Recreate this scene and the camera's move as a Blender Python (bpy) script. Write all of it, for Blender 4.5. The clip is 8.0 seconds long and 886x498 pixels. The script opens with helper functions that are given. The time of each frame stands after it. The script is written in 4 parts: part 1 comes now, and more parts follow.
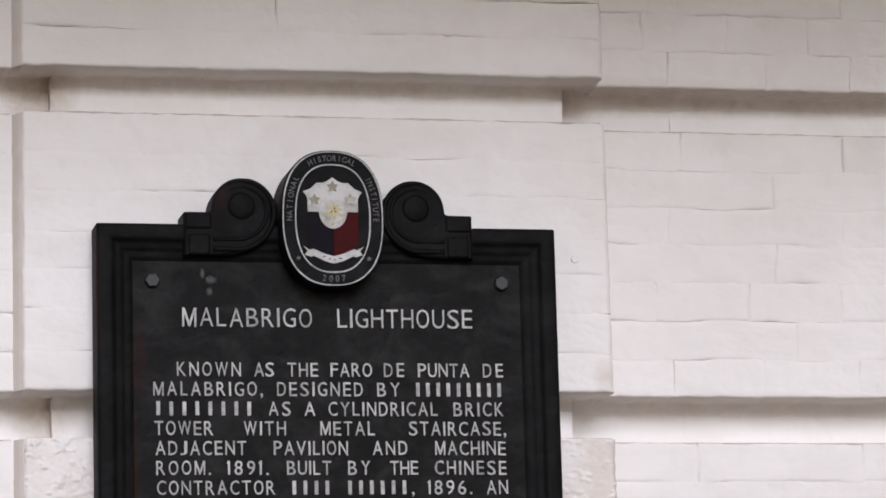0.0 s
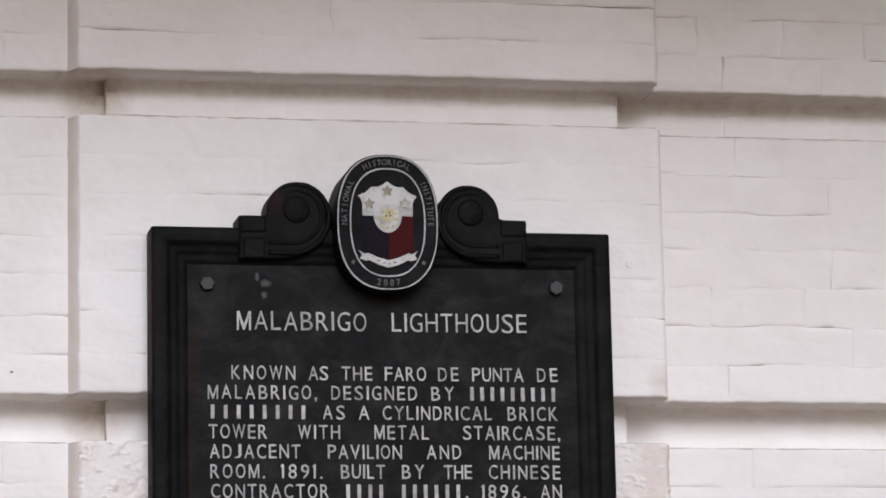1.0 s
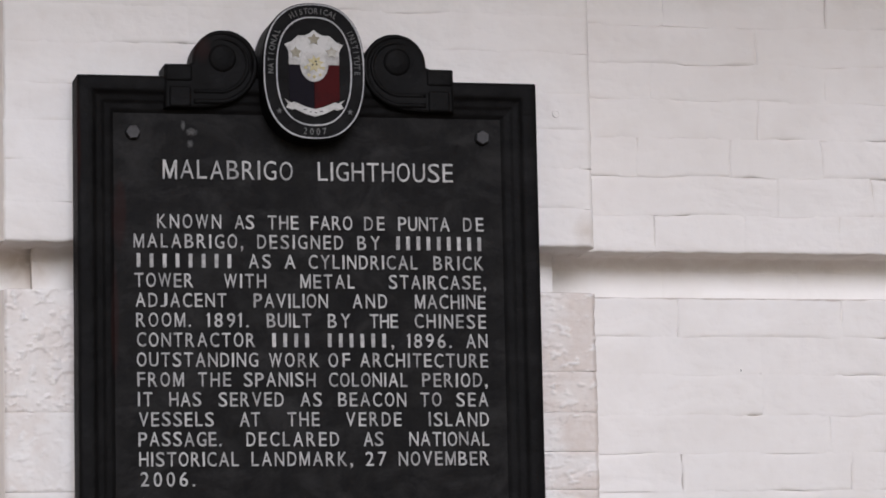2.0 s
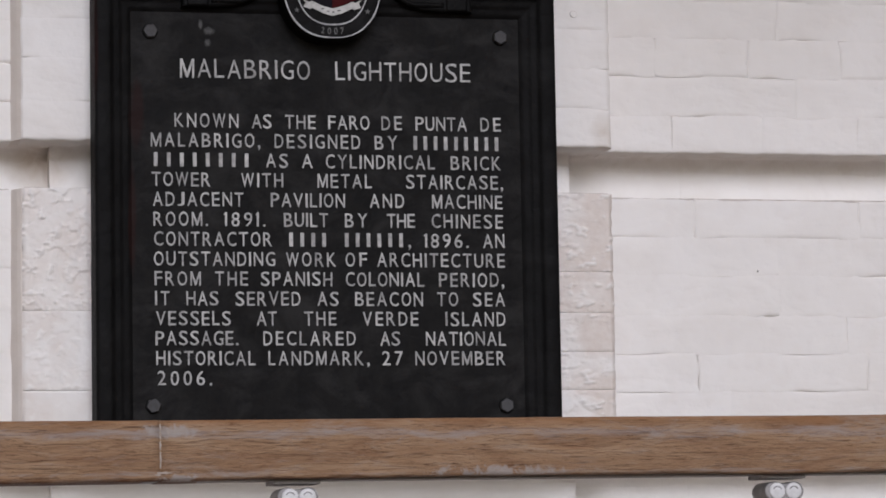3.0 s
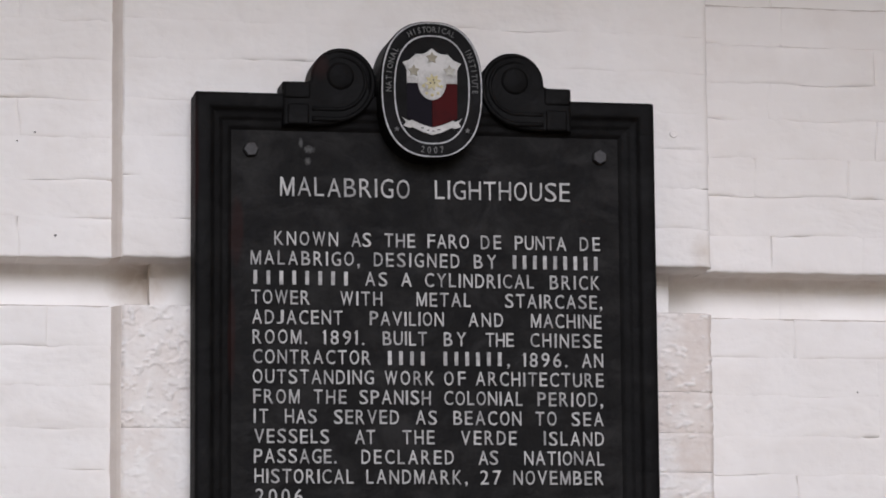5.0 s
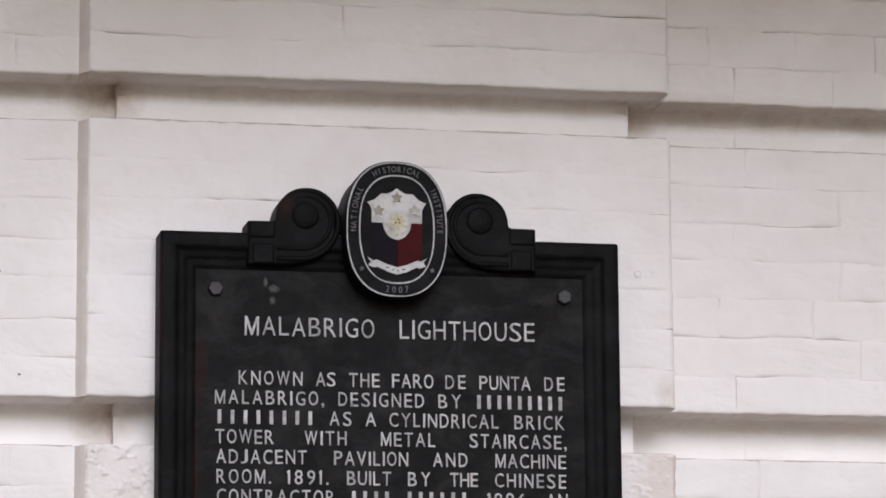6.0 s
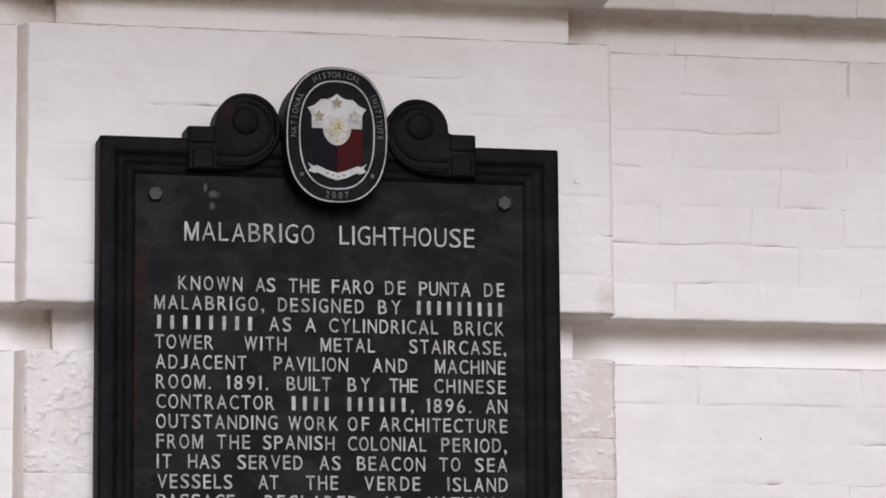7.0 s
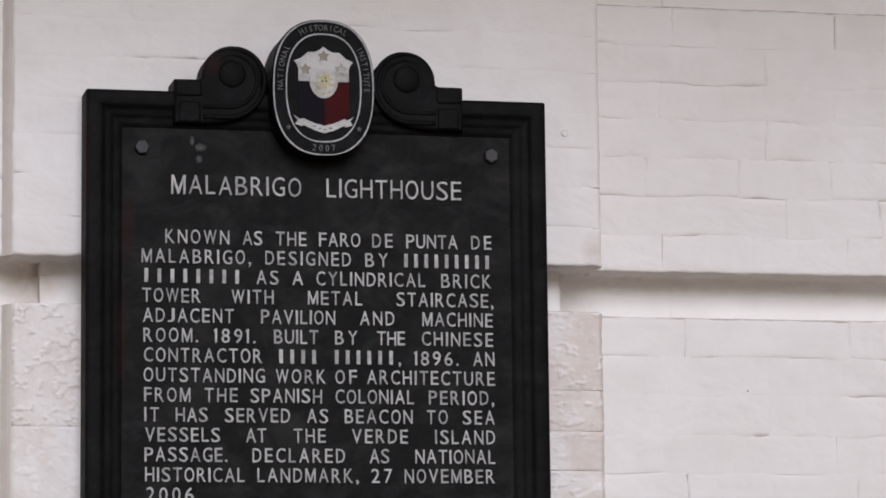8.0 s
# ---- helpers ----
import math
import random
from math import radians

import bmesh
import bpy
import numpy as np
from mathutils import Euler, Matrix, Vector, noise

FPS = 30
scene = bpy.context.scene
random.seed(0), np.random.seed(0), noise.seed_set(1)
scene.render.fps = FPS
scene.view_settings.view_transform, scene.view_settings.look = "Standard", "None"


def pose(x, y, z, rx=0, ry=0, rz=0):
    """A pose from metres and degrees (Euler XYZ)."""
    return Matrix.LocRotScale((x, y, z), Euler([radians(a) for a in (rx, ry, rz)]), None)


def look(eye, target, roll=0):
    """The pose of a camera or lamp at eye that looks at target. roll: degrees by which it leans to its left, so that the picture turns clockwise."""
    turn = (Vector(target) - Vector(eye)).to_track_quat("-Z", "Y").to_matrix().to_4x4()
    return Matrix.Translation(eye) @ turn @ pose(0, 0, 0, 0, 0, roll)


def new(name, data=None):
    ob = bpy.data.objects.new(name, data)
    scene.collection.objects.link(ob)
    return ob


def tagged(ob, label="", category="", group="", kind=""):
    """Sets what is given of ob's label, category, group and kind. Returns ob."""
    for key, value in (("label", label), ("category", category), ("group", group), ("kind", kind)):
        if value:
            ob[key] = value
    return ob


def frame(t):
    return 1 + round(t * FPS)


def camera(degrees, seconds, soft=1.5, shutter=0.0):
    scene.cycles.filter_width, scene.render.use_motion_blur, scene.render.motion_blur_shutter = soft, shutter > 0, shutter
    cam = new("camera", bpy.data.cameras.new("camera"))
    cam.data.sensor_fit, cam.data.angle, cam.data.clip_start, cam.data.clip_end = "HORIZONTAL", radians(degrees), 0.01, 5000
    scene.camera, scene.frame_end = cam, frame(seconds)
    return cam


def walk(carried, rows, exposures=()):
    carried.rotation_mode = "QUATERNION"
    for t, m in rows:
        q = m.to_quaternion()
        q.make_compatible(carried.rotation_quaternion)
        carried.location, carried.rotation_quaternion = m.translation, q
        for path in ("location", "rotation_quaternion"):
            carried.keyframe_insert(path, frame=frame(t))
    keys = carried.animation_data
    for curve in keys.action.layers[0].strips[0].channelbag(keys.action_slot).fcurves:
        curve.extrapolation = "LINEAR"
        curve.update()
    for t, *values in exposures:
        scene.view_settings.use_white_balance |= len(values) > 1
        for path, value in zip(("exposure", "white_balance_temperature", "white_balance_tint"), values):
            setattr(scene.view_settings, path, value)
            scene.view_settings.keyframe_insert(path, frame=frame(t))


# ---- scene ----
ZB = 2.2569  # height of the marker's upper bolts above the ground
EYE = (-0.8178, -4.2851, ZB - 0.7569)
cam = camera(14.545, 8.0, soft=1.7)
# seconds, degrees to the right of the wall's normal, degrees up, lean
TURNS = [
    (0.0, 12.740, 10.353, -1.551),
    (0.3, 12.410, 10.401, -1.385),
    (0.5, 12.192, 10.515, -1.373),
    (0.8, 11.993, 10.447, -1.124),
    (1.0, 11.825, 10.446, -1.183),
    (1.2, 12.118, 10.291, -1.141),
    (1.5, 12.525, 9.610, -1.212),
    (1.8, 12.903, 8.567, -1.168),
    (2.0, 13.005, 7.935, -1.206),
    (2.2, 13.100, 7.398, -1.139),
    (3.3, 12.086, 6.227, -0.933),
    (3.5, 11.349, 6.331, -0.882),
    (3.7, 10.931, 6.210, -0.746),
    (4.0, 10.506, 6.385, -0.610),
    (4.2, 10.501, 6.792, -0.713),
    (4.5, 10.421, 7.571, -0.500),
    (4.7, 10.803, 7.898, -0.499),
    (5.8, 11.412, 9.955, -0.518),
    (6.0, 11.678, 10.574, -0.449),
    (6.2, 11.724, 10.657, -0.508),
    (6.5, 12.064, 10.784, -0.529),
    (6.6, 12.189, 10.473, -0.531),
    (6.7, 12.290, 10.085, -0.533),
    (6.8, 12.430, 9.771, -0.534),
    (6.9, 12.540, 9.440, -0.510),
    (7.0, 12.670, 9.012, -0.487),
    (7.2, 12.926, 8.525, -0.531),
    (7.5, 13.216, 8.243, -0.545),
    (7.7, 13.084, 8.553, -0.628),
    (8.0, 12.878, 8.230, -0.651),
]
BASE = -0.30
EXPOSURE = [(0.0, -0.10), (1.0, -0.14), (1.5, -0.20), (2.0, -0.33), (2.2, -0.38), (3.5, -0.47), (4.5, -0.41), (6.0, -0.14), (6.6, -0.12), (7.2, -0.21), (7.5, -0.29), (8.0, -0.37)]
walk(cam, [(t, pose(*EYE, 90 + up, 0, -turn) @ pose(0, 0, 0, 0, 0, lean)) for t, turn, up, lean in TURNS], [(t, BASE + e) for t, e in EXPOSURE])

# ---- light: a bright hazy day, the low sun behind a veil ----
world = bpy.data.worlds.new("overcast_sky")
scene.world = world
world.use_nodes = True
wn, wl = world.node_tree.nodes, world.node_tree.links
sky = wn.new("ShaderNodeTexSky")
sky.sky_type, sky.sun_disc = "NISHITA", False
sky.sun_elevation, sky.sun_rotation = radians(22), radians(182)
veil = wn.new("ShaderNodeHueSaturation")
veil.inputs["Saturation"].default_value = 0.36
wl.new(sky.outputs["Color"], veil.inputs["Color"])
wl.new(veil.outputs["Color"], wn["Background"].inputs["Color"])
wn["Background"].inputs["Strength"].default_value = 0.12

sun_data = bpy.data.lights.new("sun", "SUN")
sun_data.energy, sun_data.angle, sun_data.color = 2.9, radians(26), (0.908, 0.935, 1.10)
sun = new("sun", sun_data)
sun.matrix_world = look((-0.15, -4.5, 4.1), (0, 0, 2.2))


# ---- materials ----
def material(name, rough=0.6, metal=0.0):
    m = bpy.data.materials.new(name)
    m.use_nodes = True
    b = m.node_tree.nodes["Principled BSDF"]
    b.inputs["Roughness"].default_value, b.inputs["Metallic"].default_value = rough, metal
    return m, m.node_tree.nodes, m.node_tree.links, b


def place_coords(nodes, links, scale=(1, 1, 1)):
    geo, mp = nodes.new("ShaderNodeNewGeometry"), nodes.new("ShaderNodeMapping")
    mp.inputs["Scale"].default_value = scale
    links.new(geo.outputs["Position"], mp.inputs["Vector"])
    return mp.outputs["Vector"]


def noise_at(nodes, links, vec, scale, detail=4.0, rough=0.55, distort=0.0):
    n = nodes.new("ShaderNodeTexNoise")
    n.inputs["Scale"].default_value, n.inputs["Detail"].default_value = scale, detail
    n.inputs["Roughness"].default_value, n.inputs["Distortion"].default_value = rough, distort
    links.new(vec, n.inputs["Vector"])
    return n.outputs["Fac"]


def ramp(nodes, links, fac, stops):
    r = nodes.new("ShaderNodeValToRGB")
    e = r.color_ramp.elements
    while len(e) < len(stops):
        e.new(0.5)
    for el, (p, c) in zip(e, stops):
        el.position = p
        el.color = (*c, 1) if isinstance(c, tuple) else (c, c, c, 1)
    links.new(fac, r.inputs["Fac"])
    return r.outputs["Color"]


def blend(nodes, links, fac, a, b, mode="MIX"):
    x = nodes.new("ShaderNodeMix")
    x.data_type, x.blend_type = "RGBA", mode
    for sock, v in ((x.inputs["Factor"], fac), (x.inputs["A"], a), (x.inputs["B"], b)):
        if isinstance(v, (int, float)):
            sock.default_value = v
        elif isinstance(v, tuple):
            sock.default_value = (*v, 1)
        else:
            links.new(v, sock)
    return x.outputs["Result"]


def arith(nodes, links, op, a, b=0.0):
    x = nodes.new("ShaderNodeMath")
    x.operation = op
    for sock, v in zip(x.inputs, (a, b)):
        if isinstance(v, (int, float)):
            sock.default_value = v
        else:
            links.new(v, sock)
    return x.outputs["Value"]


def bump(nodes, links, bsdf, layers):
    prev = None
    for height, dist, strength in layers:
        n = nodes.new("ShaderNodeBump")
        n.inputs["Distance"].default_value, n.inputs["Strength"].default_value = dist, strength
        links.new(height, n.inputs["Height"])
        if prev is not None:
            links.new(prev, n.inputs["Normal"])
        prev = n.outputs["Normal"]
    links.new(prev, bsdf.inputs["Normal"])


def spot_mask(n, l, centre, size):
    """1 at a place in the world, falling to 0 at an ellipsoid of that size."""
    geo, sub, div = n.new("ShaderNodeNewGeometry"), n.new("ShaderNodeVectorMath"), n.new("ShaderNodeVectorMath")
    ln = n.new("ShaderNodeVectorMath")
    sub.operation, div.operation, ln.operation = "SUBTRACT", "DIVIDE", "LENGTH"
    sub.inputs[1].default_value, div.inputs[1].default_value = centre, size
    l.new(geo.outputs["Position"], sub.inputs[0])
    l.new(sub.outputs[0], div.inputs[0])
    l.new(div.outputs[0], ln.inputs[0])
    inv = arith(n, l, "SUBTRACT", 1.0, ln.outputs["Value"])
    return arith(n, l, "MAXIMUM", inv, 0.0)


def white_paint(name, bare=0.0, shade_stains=()):
    """Thick white limewash over brick: soft brush marks, low lumps, faint staining and painted groove shade; bare: how
    much old render shows where the coat is lost.
    """
    m, n, l, b = material(name, 0.82)
    p = place_coords(n, l)
    big = noise_at(n, l, p, 3.2, 3)
    patch = noise_at(n, l, place_coords(n, l, (9, 9, 15)), 1.0, 3, 0.5, 0.4)
    mid = noise_at(n, l, p, 26.0, 5, 0.55)
    fine = noise_at(n, l, place_coords(n, l, (90, 90, 260)), 1.0, 4, 0.65)
    brush = noise_at(n, l, place_coords(n, l, (14, 14, 120)), 1.0, 3, 0.6, 0.4)
    col = ramp(n, l, big, [(0.33, (0.775, 0.734, 0.690)), (0.66, (0.835, 0.802, 0.770))])
    col = blend(n, l, ramp(n, l, patch, [(0.50, 0.0), (0.74, 0.40)]), col, (0.72, 0.672, 0.625))
    col = blend(n, l, ramp(n, l, mid, [(0.50, 0.0), (0.8, 0.35)]), col, (0.70, 0.645, 0.59))
    info = n.new("ShaderNodeObjectInfo")
    col = blend(n, l, ramp(n, l, info.outputs["Random"], [(0.0, 0.0), (1.0, 0.12)]), col, (0.73, 0.685, 0.645))
    # brown groove shade and staining, mixed into the base colour
    for centre, size, strength in shade_stains:
        patchy = noise_at(n, l, place_coords(n, l, (38, 38, 30)), 1.0, 5, 0.65, 0.6)
        k = arith(n, l, "MULTIPLY", arith(n, l, "POWER", spot_mask(n, l, centre, size), 0.6), patchy)
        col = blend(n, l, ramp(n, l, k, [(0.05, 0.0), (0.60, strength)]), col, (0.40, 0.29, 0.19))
    if bare:
        lost = n.new("ShaderNodeAttribute")
        lost.attribute_name = "bare"
        grit = noise_at(n, l, p, 75.0, 6, 0.7)
        k = arith(n, l, "MULTIPLY", lost.outputs["Fac"], ramp(n, l, grit, [(0.25, 0.55), (0.6, 1.0)]))
        col = blend(n, l, arith(n, l, "MULTIPLY", k, bare), col, (0.655, 0.570, 0.510))
        bump(n, l, b, [(mid, 0.002, 0.5), (grit, 0.0010, 0.5), (fine, 0.0005, 0.5)])
    else:
        bump(n, l, b, [(patch, 0.013, 0.5), (mid, 0.0045, 0.5), (brush, 0.0006, 0.4), (fine, 0.0003, 0.35)])
    l.new(col, b.inputs["Base Color"])
    return m


def black_paint(name, dusty=1.0):
    """Black enamel on cast iron: dull sheen, dust, rust at the moulding, pale scuffs."""
    m, n, l, b = material(name, 0.5)
    b.inputs["Specular IOR Level"].default_value = 0.09
    p = place_coords(n, l)
    dust = noise_at(n, l, place_coords(n, l, (42, 42, 36)), 1.0, 8, 0.74, 0.3)
    fine = noise_at(n, l, p, 210.0, 4, 0.6)
    streak = noise_at(n, l, place_coords(n, l, (70, 70, 7)), 1.0, 4, 0.6)
    col = ramp(n, l, dust, [(0.36, (0.0029, 0.0026, 0.0027)), (0.70, (0.0120 * dusty, 0.0111 * dusty, 0.0102 * dusty))])
    col = blend(n, l, ramp(n, l, streak, [(0.5, 0.0), (0.8, 0.3)]), col, (0.0165 * dusty, 0.0155 * dusty, 0.0142 * dusty))
    haze = noise_at(n, l, place_coords(n, l, (15, 15, 21)), 1.0, 7, 0.68, 0.5)
    col = blend(n, l, ramp(n, l, haze, [(0.46, 0.0), (0.66, 0.7)]), col, (0.027 * dusty, 0.0255 * dusty, 0.0245 * dusty))
    rust_noise = noise_at(n, l, place_coords(n, l, (60, 60, 14)), 1.0, 5, 0.6)
    for centre, size in (((-0.2440, 0.0, ZB - 0.105), (0.014, 0.05, 0.062)), ((-0.298, 0.0, ZB - 0.02), (0.008, 0.05, 0.12)),
                         ((-0.142, 0.0, ZB + 0.108), (0.022, 0.05, 0.03)), ((-0.25, 0.0, ZB - 0.24), (0.008, 0.05, 0.10))):
        k = arith(n, l, "MULTIPLY", spot_mask(n, l, centre, size), rust_noise)
        col = blend(n, l, ramp(n, l, k, [(0.10, 0.0), (0.28, 0.65)]), col, (0.019, 0.0068, 0.0058))
    scuff_noise = noise_at(n, l, place_coords(n, l, (230, 230, 120)), 1.0, 6, 0.8, 1.5)
    for centre, size in (((-0.162, 0.0, ZB + 0.010), (0.006, 0.05, 0.014)), ((-0.151, 0.0, ZB + 0.002), (0.015, 0.05, 0.011)), ((-0.153, 0.0, ZB - 0.013), (0.009, 0.05, 0.011))):
        k = arith(n, l, "MULTIPLY", spot_mask(n, l, centre, size), scuff_noise)
        col = blend(n, l, ramp(n, l, k, [(0.24, 0.0), (0.42, 0.8)]), col, (0.10, 0.098, 0.095))
    l.new(col, b.inputs["Base Color"])
    rgh = ramp(n, l, dust, [(0.3, 0.5), (0.8, 0.75)])
    l.new(rgh, b.inputs["Roughness"])
    lumps = noise_at(n, l, p, 48.0, 4, 0.55)
    bump(n, l, b, [(lumps, 0.0045, 0.5), (dust, 0.003, 0.35), (fine, 0.0004, 0.45)])
    return m


def worn_paint(name, colour, under, wear=0.5, scale=140.0, rough=0.6, vary=0.0, gloss=0.2):
    """Hand-painted relief: one colour, worn thin towards another."""
    m, n, l, b = material(name, rough)
    p = place_coords(n, l)
    a, c = noise_at(n, l, p, scale, 5, 0.65), noise_at(n, l, p, scale * 0.22, 3, 0.5)
    mix = arith(n, l, "ADD", arith(n, l, "MULTIPLY", a, 0.6), arith(n, l, "MULTIPLY", c, 0.4))
    col = blend(n, l, ramp(n, l, mix, [(0.46, 0.0), (0.72, wear)]), colour, under)
    if vary:
        info = n.new("ShaderNodeObjectInfo")
        col = blend(n, l, ramp(n, l, info.outputs["Random"], [(0.25, 0.0), (1.0, vary)]), col, under)
    b.inputs["Specular IOR Level"].default_value = gloss
    l.new(col, b.inputs["Base Color"])
    bump(n, l, b, [(a, 0.0005, 0.5)])
    return m


def weathered_wood(name):
    """Brown varnished timber gone grey along its edges, with open grain."""
    m, n, l, b = material(name, 0.62)
    p = place_coords(n, l)
    grain = noise_at(n, l, place_coords(n, l, (24, 70, 400)), 1.0, 8, 0.74, 2.0)
    wide = noise_at(n, l, place_coords(n, l, (9, 18, 48)), 1.0, 6, 0.66, 0.9)
    crack = noise_at(n, l, place_coords(n, l, (16, 60, 270)), 1.0, 6, 0.66, 1.8)
    col = ramp(n, l, wide, [(0.28, (0.25, 0.130, 0.070)), (0.5, (0.350, 0.208, 0.118)), (0.72, (0.44, 0.295, 0.188))])
    col = blend(n, l, ramp(n, l, grain, [(0.37, 0.85), (0.48, 0.0)]), col, (0.12, 0.058, 0.028))
    col = blend(n, l, ramp(n, l, crack, [(0.56, 0.0), (0.65, 0.75)]), col, (0.09, 0.042, 0.022))
    fleck = noise_at(n, l, place_coords(n, l, (85, 110, 360)), 1.0, 5, 0.75, 0.8)
    col = blend(n, l, ramp(n, l, fleck, [(0.56, 0.0), (0.70, 0.55)]), col, (0.40, 0.265, 0.17))
    col = blend(n, l, ramp(n, l, fleck, [(0.30, 0.6), (0.43, 0.0)]), col, (0.12, 0.055, 0.025))
    grey = noise_at(n, l, place_coords(n, l, (16, 40, 90)), 1.0, 8, 0.76, 0.8)
    varnish = noise_at(n, l, place_coords(n, l, (7, 20, 60)), 1.0, 6, 0.7, 0.4)
    for z, h, stops, tint in ((ZB - 0.546, 0.010, [(0.30, 0.0), (0.55, 0.6)], (0.30, 0.135, 0.055)), (ZB - 0.559, 0.013, [(0.36, 0.0), (0.56, 0.75)], (0.36, 0.30, 0.275)),
                              (ZB - 0.599, 0.008, [(0.42, 0.0), (0.58, 0.7)], (0.37, 0.31, 0.28)), (ZB - 0.6065, 0.0065, [(0.25, 0.0), (0.45, 0.85)], (0.12, 0.045, 0.018))):
        geo, sep = n.new("ShaderNodeNewGeometry"), n.new("ShaderNodeSeparateXYZ")
        l.new(geo.outputs["Position"], sep.inputs[0])
        d = arith(n, l, "ABSOLUTE", arith(n, l, "SUBTRACT", sep.outputs["Z"], z))
        band = arith(n, l, "SUBTRACT", 1.0, arith(n, l, "DIVIDE", d, h))
        k = arith(n, l, "MULTIPLY", arith(n, l, "POWER", arith(n, l, "MAXIMUM", band, 0.0), 0.5), varnish if tint[2] < 0.1 else grey)
        col = blend(n, l, ramp(n, l, k, stops), col, tint)
    worn = noise_at(n, l, place_coords(n, l, (60, 60, 45)), 1.0, 6, 0.75, 0.5)
    for centre, size in (((0.0, -0.9, ZB - 0.600), (0.13, 0.06, 0.016)), ((-0.335, -0.9, ZB - 0.557), (0.05, 0.06, 0.014)), ((-0.32, -0.9, ZB - 0.603), (0.045, 0.06, 0.007))):
        k = arith(n, l, "MULTIPLY", arith(n, l, "POWER", spot_mask(n, l, centre, size), 0.5), worn)
        col = blend(n, l, ramp(n, l, k, [(0.34, 0.0), (0.42, 0.8)]), col, (0.41, 0.36, 0.33))
    col = blend(n, l, ramp(n, l, grey, [(0.52, 0.0), (0.68, 0.5)]), col, (0.40, 0.325, 0.27))
    b.inputs["Specular IOR Level"].default_value = 0.25
    l.new(col, b.inputs["Base Color"])
    bump(n, l, b, [(grain, 0.0022, 0.7), (crack, 0.0016, 0.7), (fleck, 0.0006, 0.6)])
    return m


def mottled(name, c1, c2, scale, rough=0.85, depth=0.003):
    m, n, l, b = material(name, rough)
    p = place_coords(n, l)
    a, f = noise_at(n, l, p, scale, 6, 0.6), noise_at(n, l, p, scale * 9, 4, 0.6)
    col = ramp(n, l, a, [(0.3, c1), (0.7, c2)])
    l.new(col, b.inputs["Base Color"])
    bump(n, l, b, [(a, depth * 2, 0.4), (f, depth * 0.3, 0.6)])
    return m


# Brown groove shade put into the colour under the ledges, with stains at corners.
GROOVE_SHADE_STAINS = [((0.1, 0.132, ZB + 0.286), (1.3, 0.060, 0.034), 0.6), ((0.1, 0.132, ZB - 0.133), (1.3, 0.060, 0.028), 0.4),
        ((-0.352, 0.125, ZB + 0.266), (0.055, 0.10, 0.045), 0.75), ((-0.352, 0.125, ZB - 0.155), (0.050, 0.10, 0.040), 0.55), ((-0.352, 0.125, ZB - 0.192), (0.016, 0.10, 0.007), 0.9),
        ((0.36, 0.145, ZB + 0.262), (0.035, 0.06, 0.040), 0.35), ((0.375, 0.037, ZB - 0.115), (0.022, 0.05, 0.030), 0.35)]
PAINT = white_paint("white_limewash", shade_stains=GROOVE_SHADE_STAINS)
FLAKED = white_paint("flaking_limewash", 0.45)
BARED = white_paint("worn_bare_limewash", 0.75)
BLACK = black_paint("black_enamel", 0.38)
FIELD = black_paint("dusty_black_enamel", 0.98)
LETTER = worn_paint("white_lettering", (0.52, 0.506, 0.485), (0.10, 0.098, 0.096), 0.85, 150.0, 0.7, 0.35)
SEAL_WHITE = worn_paint("seal_white", (0.54, 0.525, 0.50), (0.20, 0.185, 0.165), 1.0, 70)
SEAL_LINE = worn_paint("seal_line_grey", (0.15, 0.145, 0.141), (0.035, 0.034, 0.034), 0.95, 150)
RING_LINE = worn_paint("seal_ring_white", (0.46, 0.45, 0.45), (0.05, 0.049, 0.049), 0.9, 170)
SEAL_RED = worn_paint("seal_red", (0.050, 0.0045, 0.0048), (0.013, 0.0045, 0.005), 0.9, 75, gloss=0.06)
SEAL_BLUE = worn_paint("seal_blue", (0.007, 0.0055, 0.009), (0.004, 0.0036, 0.005), 0.8, 120, gloss=0.06)
SEAL_GOLD = worn_paint("seal_gold", (0.42, 0.35, 0.15), (0.55, 0.52, 0.42), 0.95, 150)
SEAL_STAR = worn_paint("seal_faded_star", (0.25, 0.225, 0.165), (0.55, 0.53, 0.49), 1.0, 70)
BOLT = worn_paint("grey_bolt_paint", (0.060, 0.059, 0.06), (0.030, 0.021, 0.02), 0.7, 160)
WOOD = weathered_wood("weathered_wood")
IRON = worn_paint("white_iron_paint", (0.76, 0.74, 0.735), (0.5, 0.47, 0.45), 0.6, 90)
# Grey for white iron in shade, under the rail and on the baluster heads.
IRON_SHADED = worn_paint("grey_iron_paint", (0.34, 0.32, 0.31), (0.14, 0.13, 0.125), 0.7, 90)
CAULK = worn_paint("old_filler", (0.46, 0.385, 0.33), (0.24, 0.16, 0.11), 0.8, 120)
CONCRETE = mottled("porch_concrete", (0.17, 0.092, 0.040), (0.23, 0.130, 0.060), 4.0)
EARTH = mottled("ground_earth", (0.085, 0.044, 0.010), (0.125, 0.067, 0.018), 2.0, 0.95, 0.01)
# Warm brown so that the unseen slab bounces warm light onto the upper wall.
BOUNCE_SOFFIT = mottled("painted_soffit", (0.56, 0.290, 0.115), (0.66, 0.375, 0.165), 3.0)
# Limewash of the corner return, with its shade put into a darker beige.
RETURN_SHADE = mottled("beige_render", (0.62, 0.545, 0.485), (0.71, 0.645, 0.59), 18.0, 0.85, 0.0015)
DIRT = mottled("ledge_dirt", (0.36, 0.31, 0.27), (0.66, 0.60, 0.55), 45.0)
MARK = mottled("dark_speck", (0.16, 0.145, 0.135), (0.26, 0.24, 0.22), 60.0)


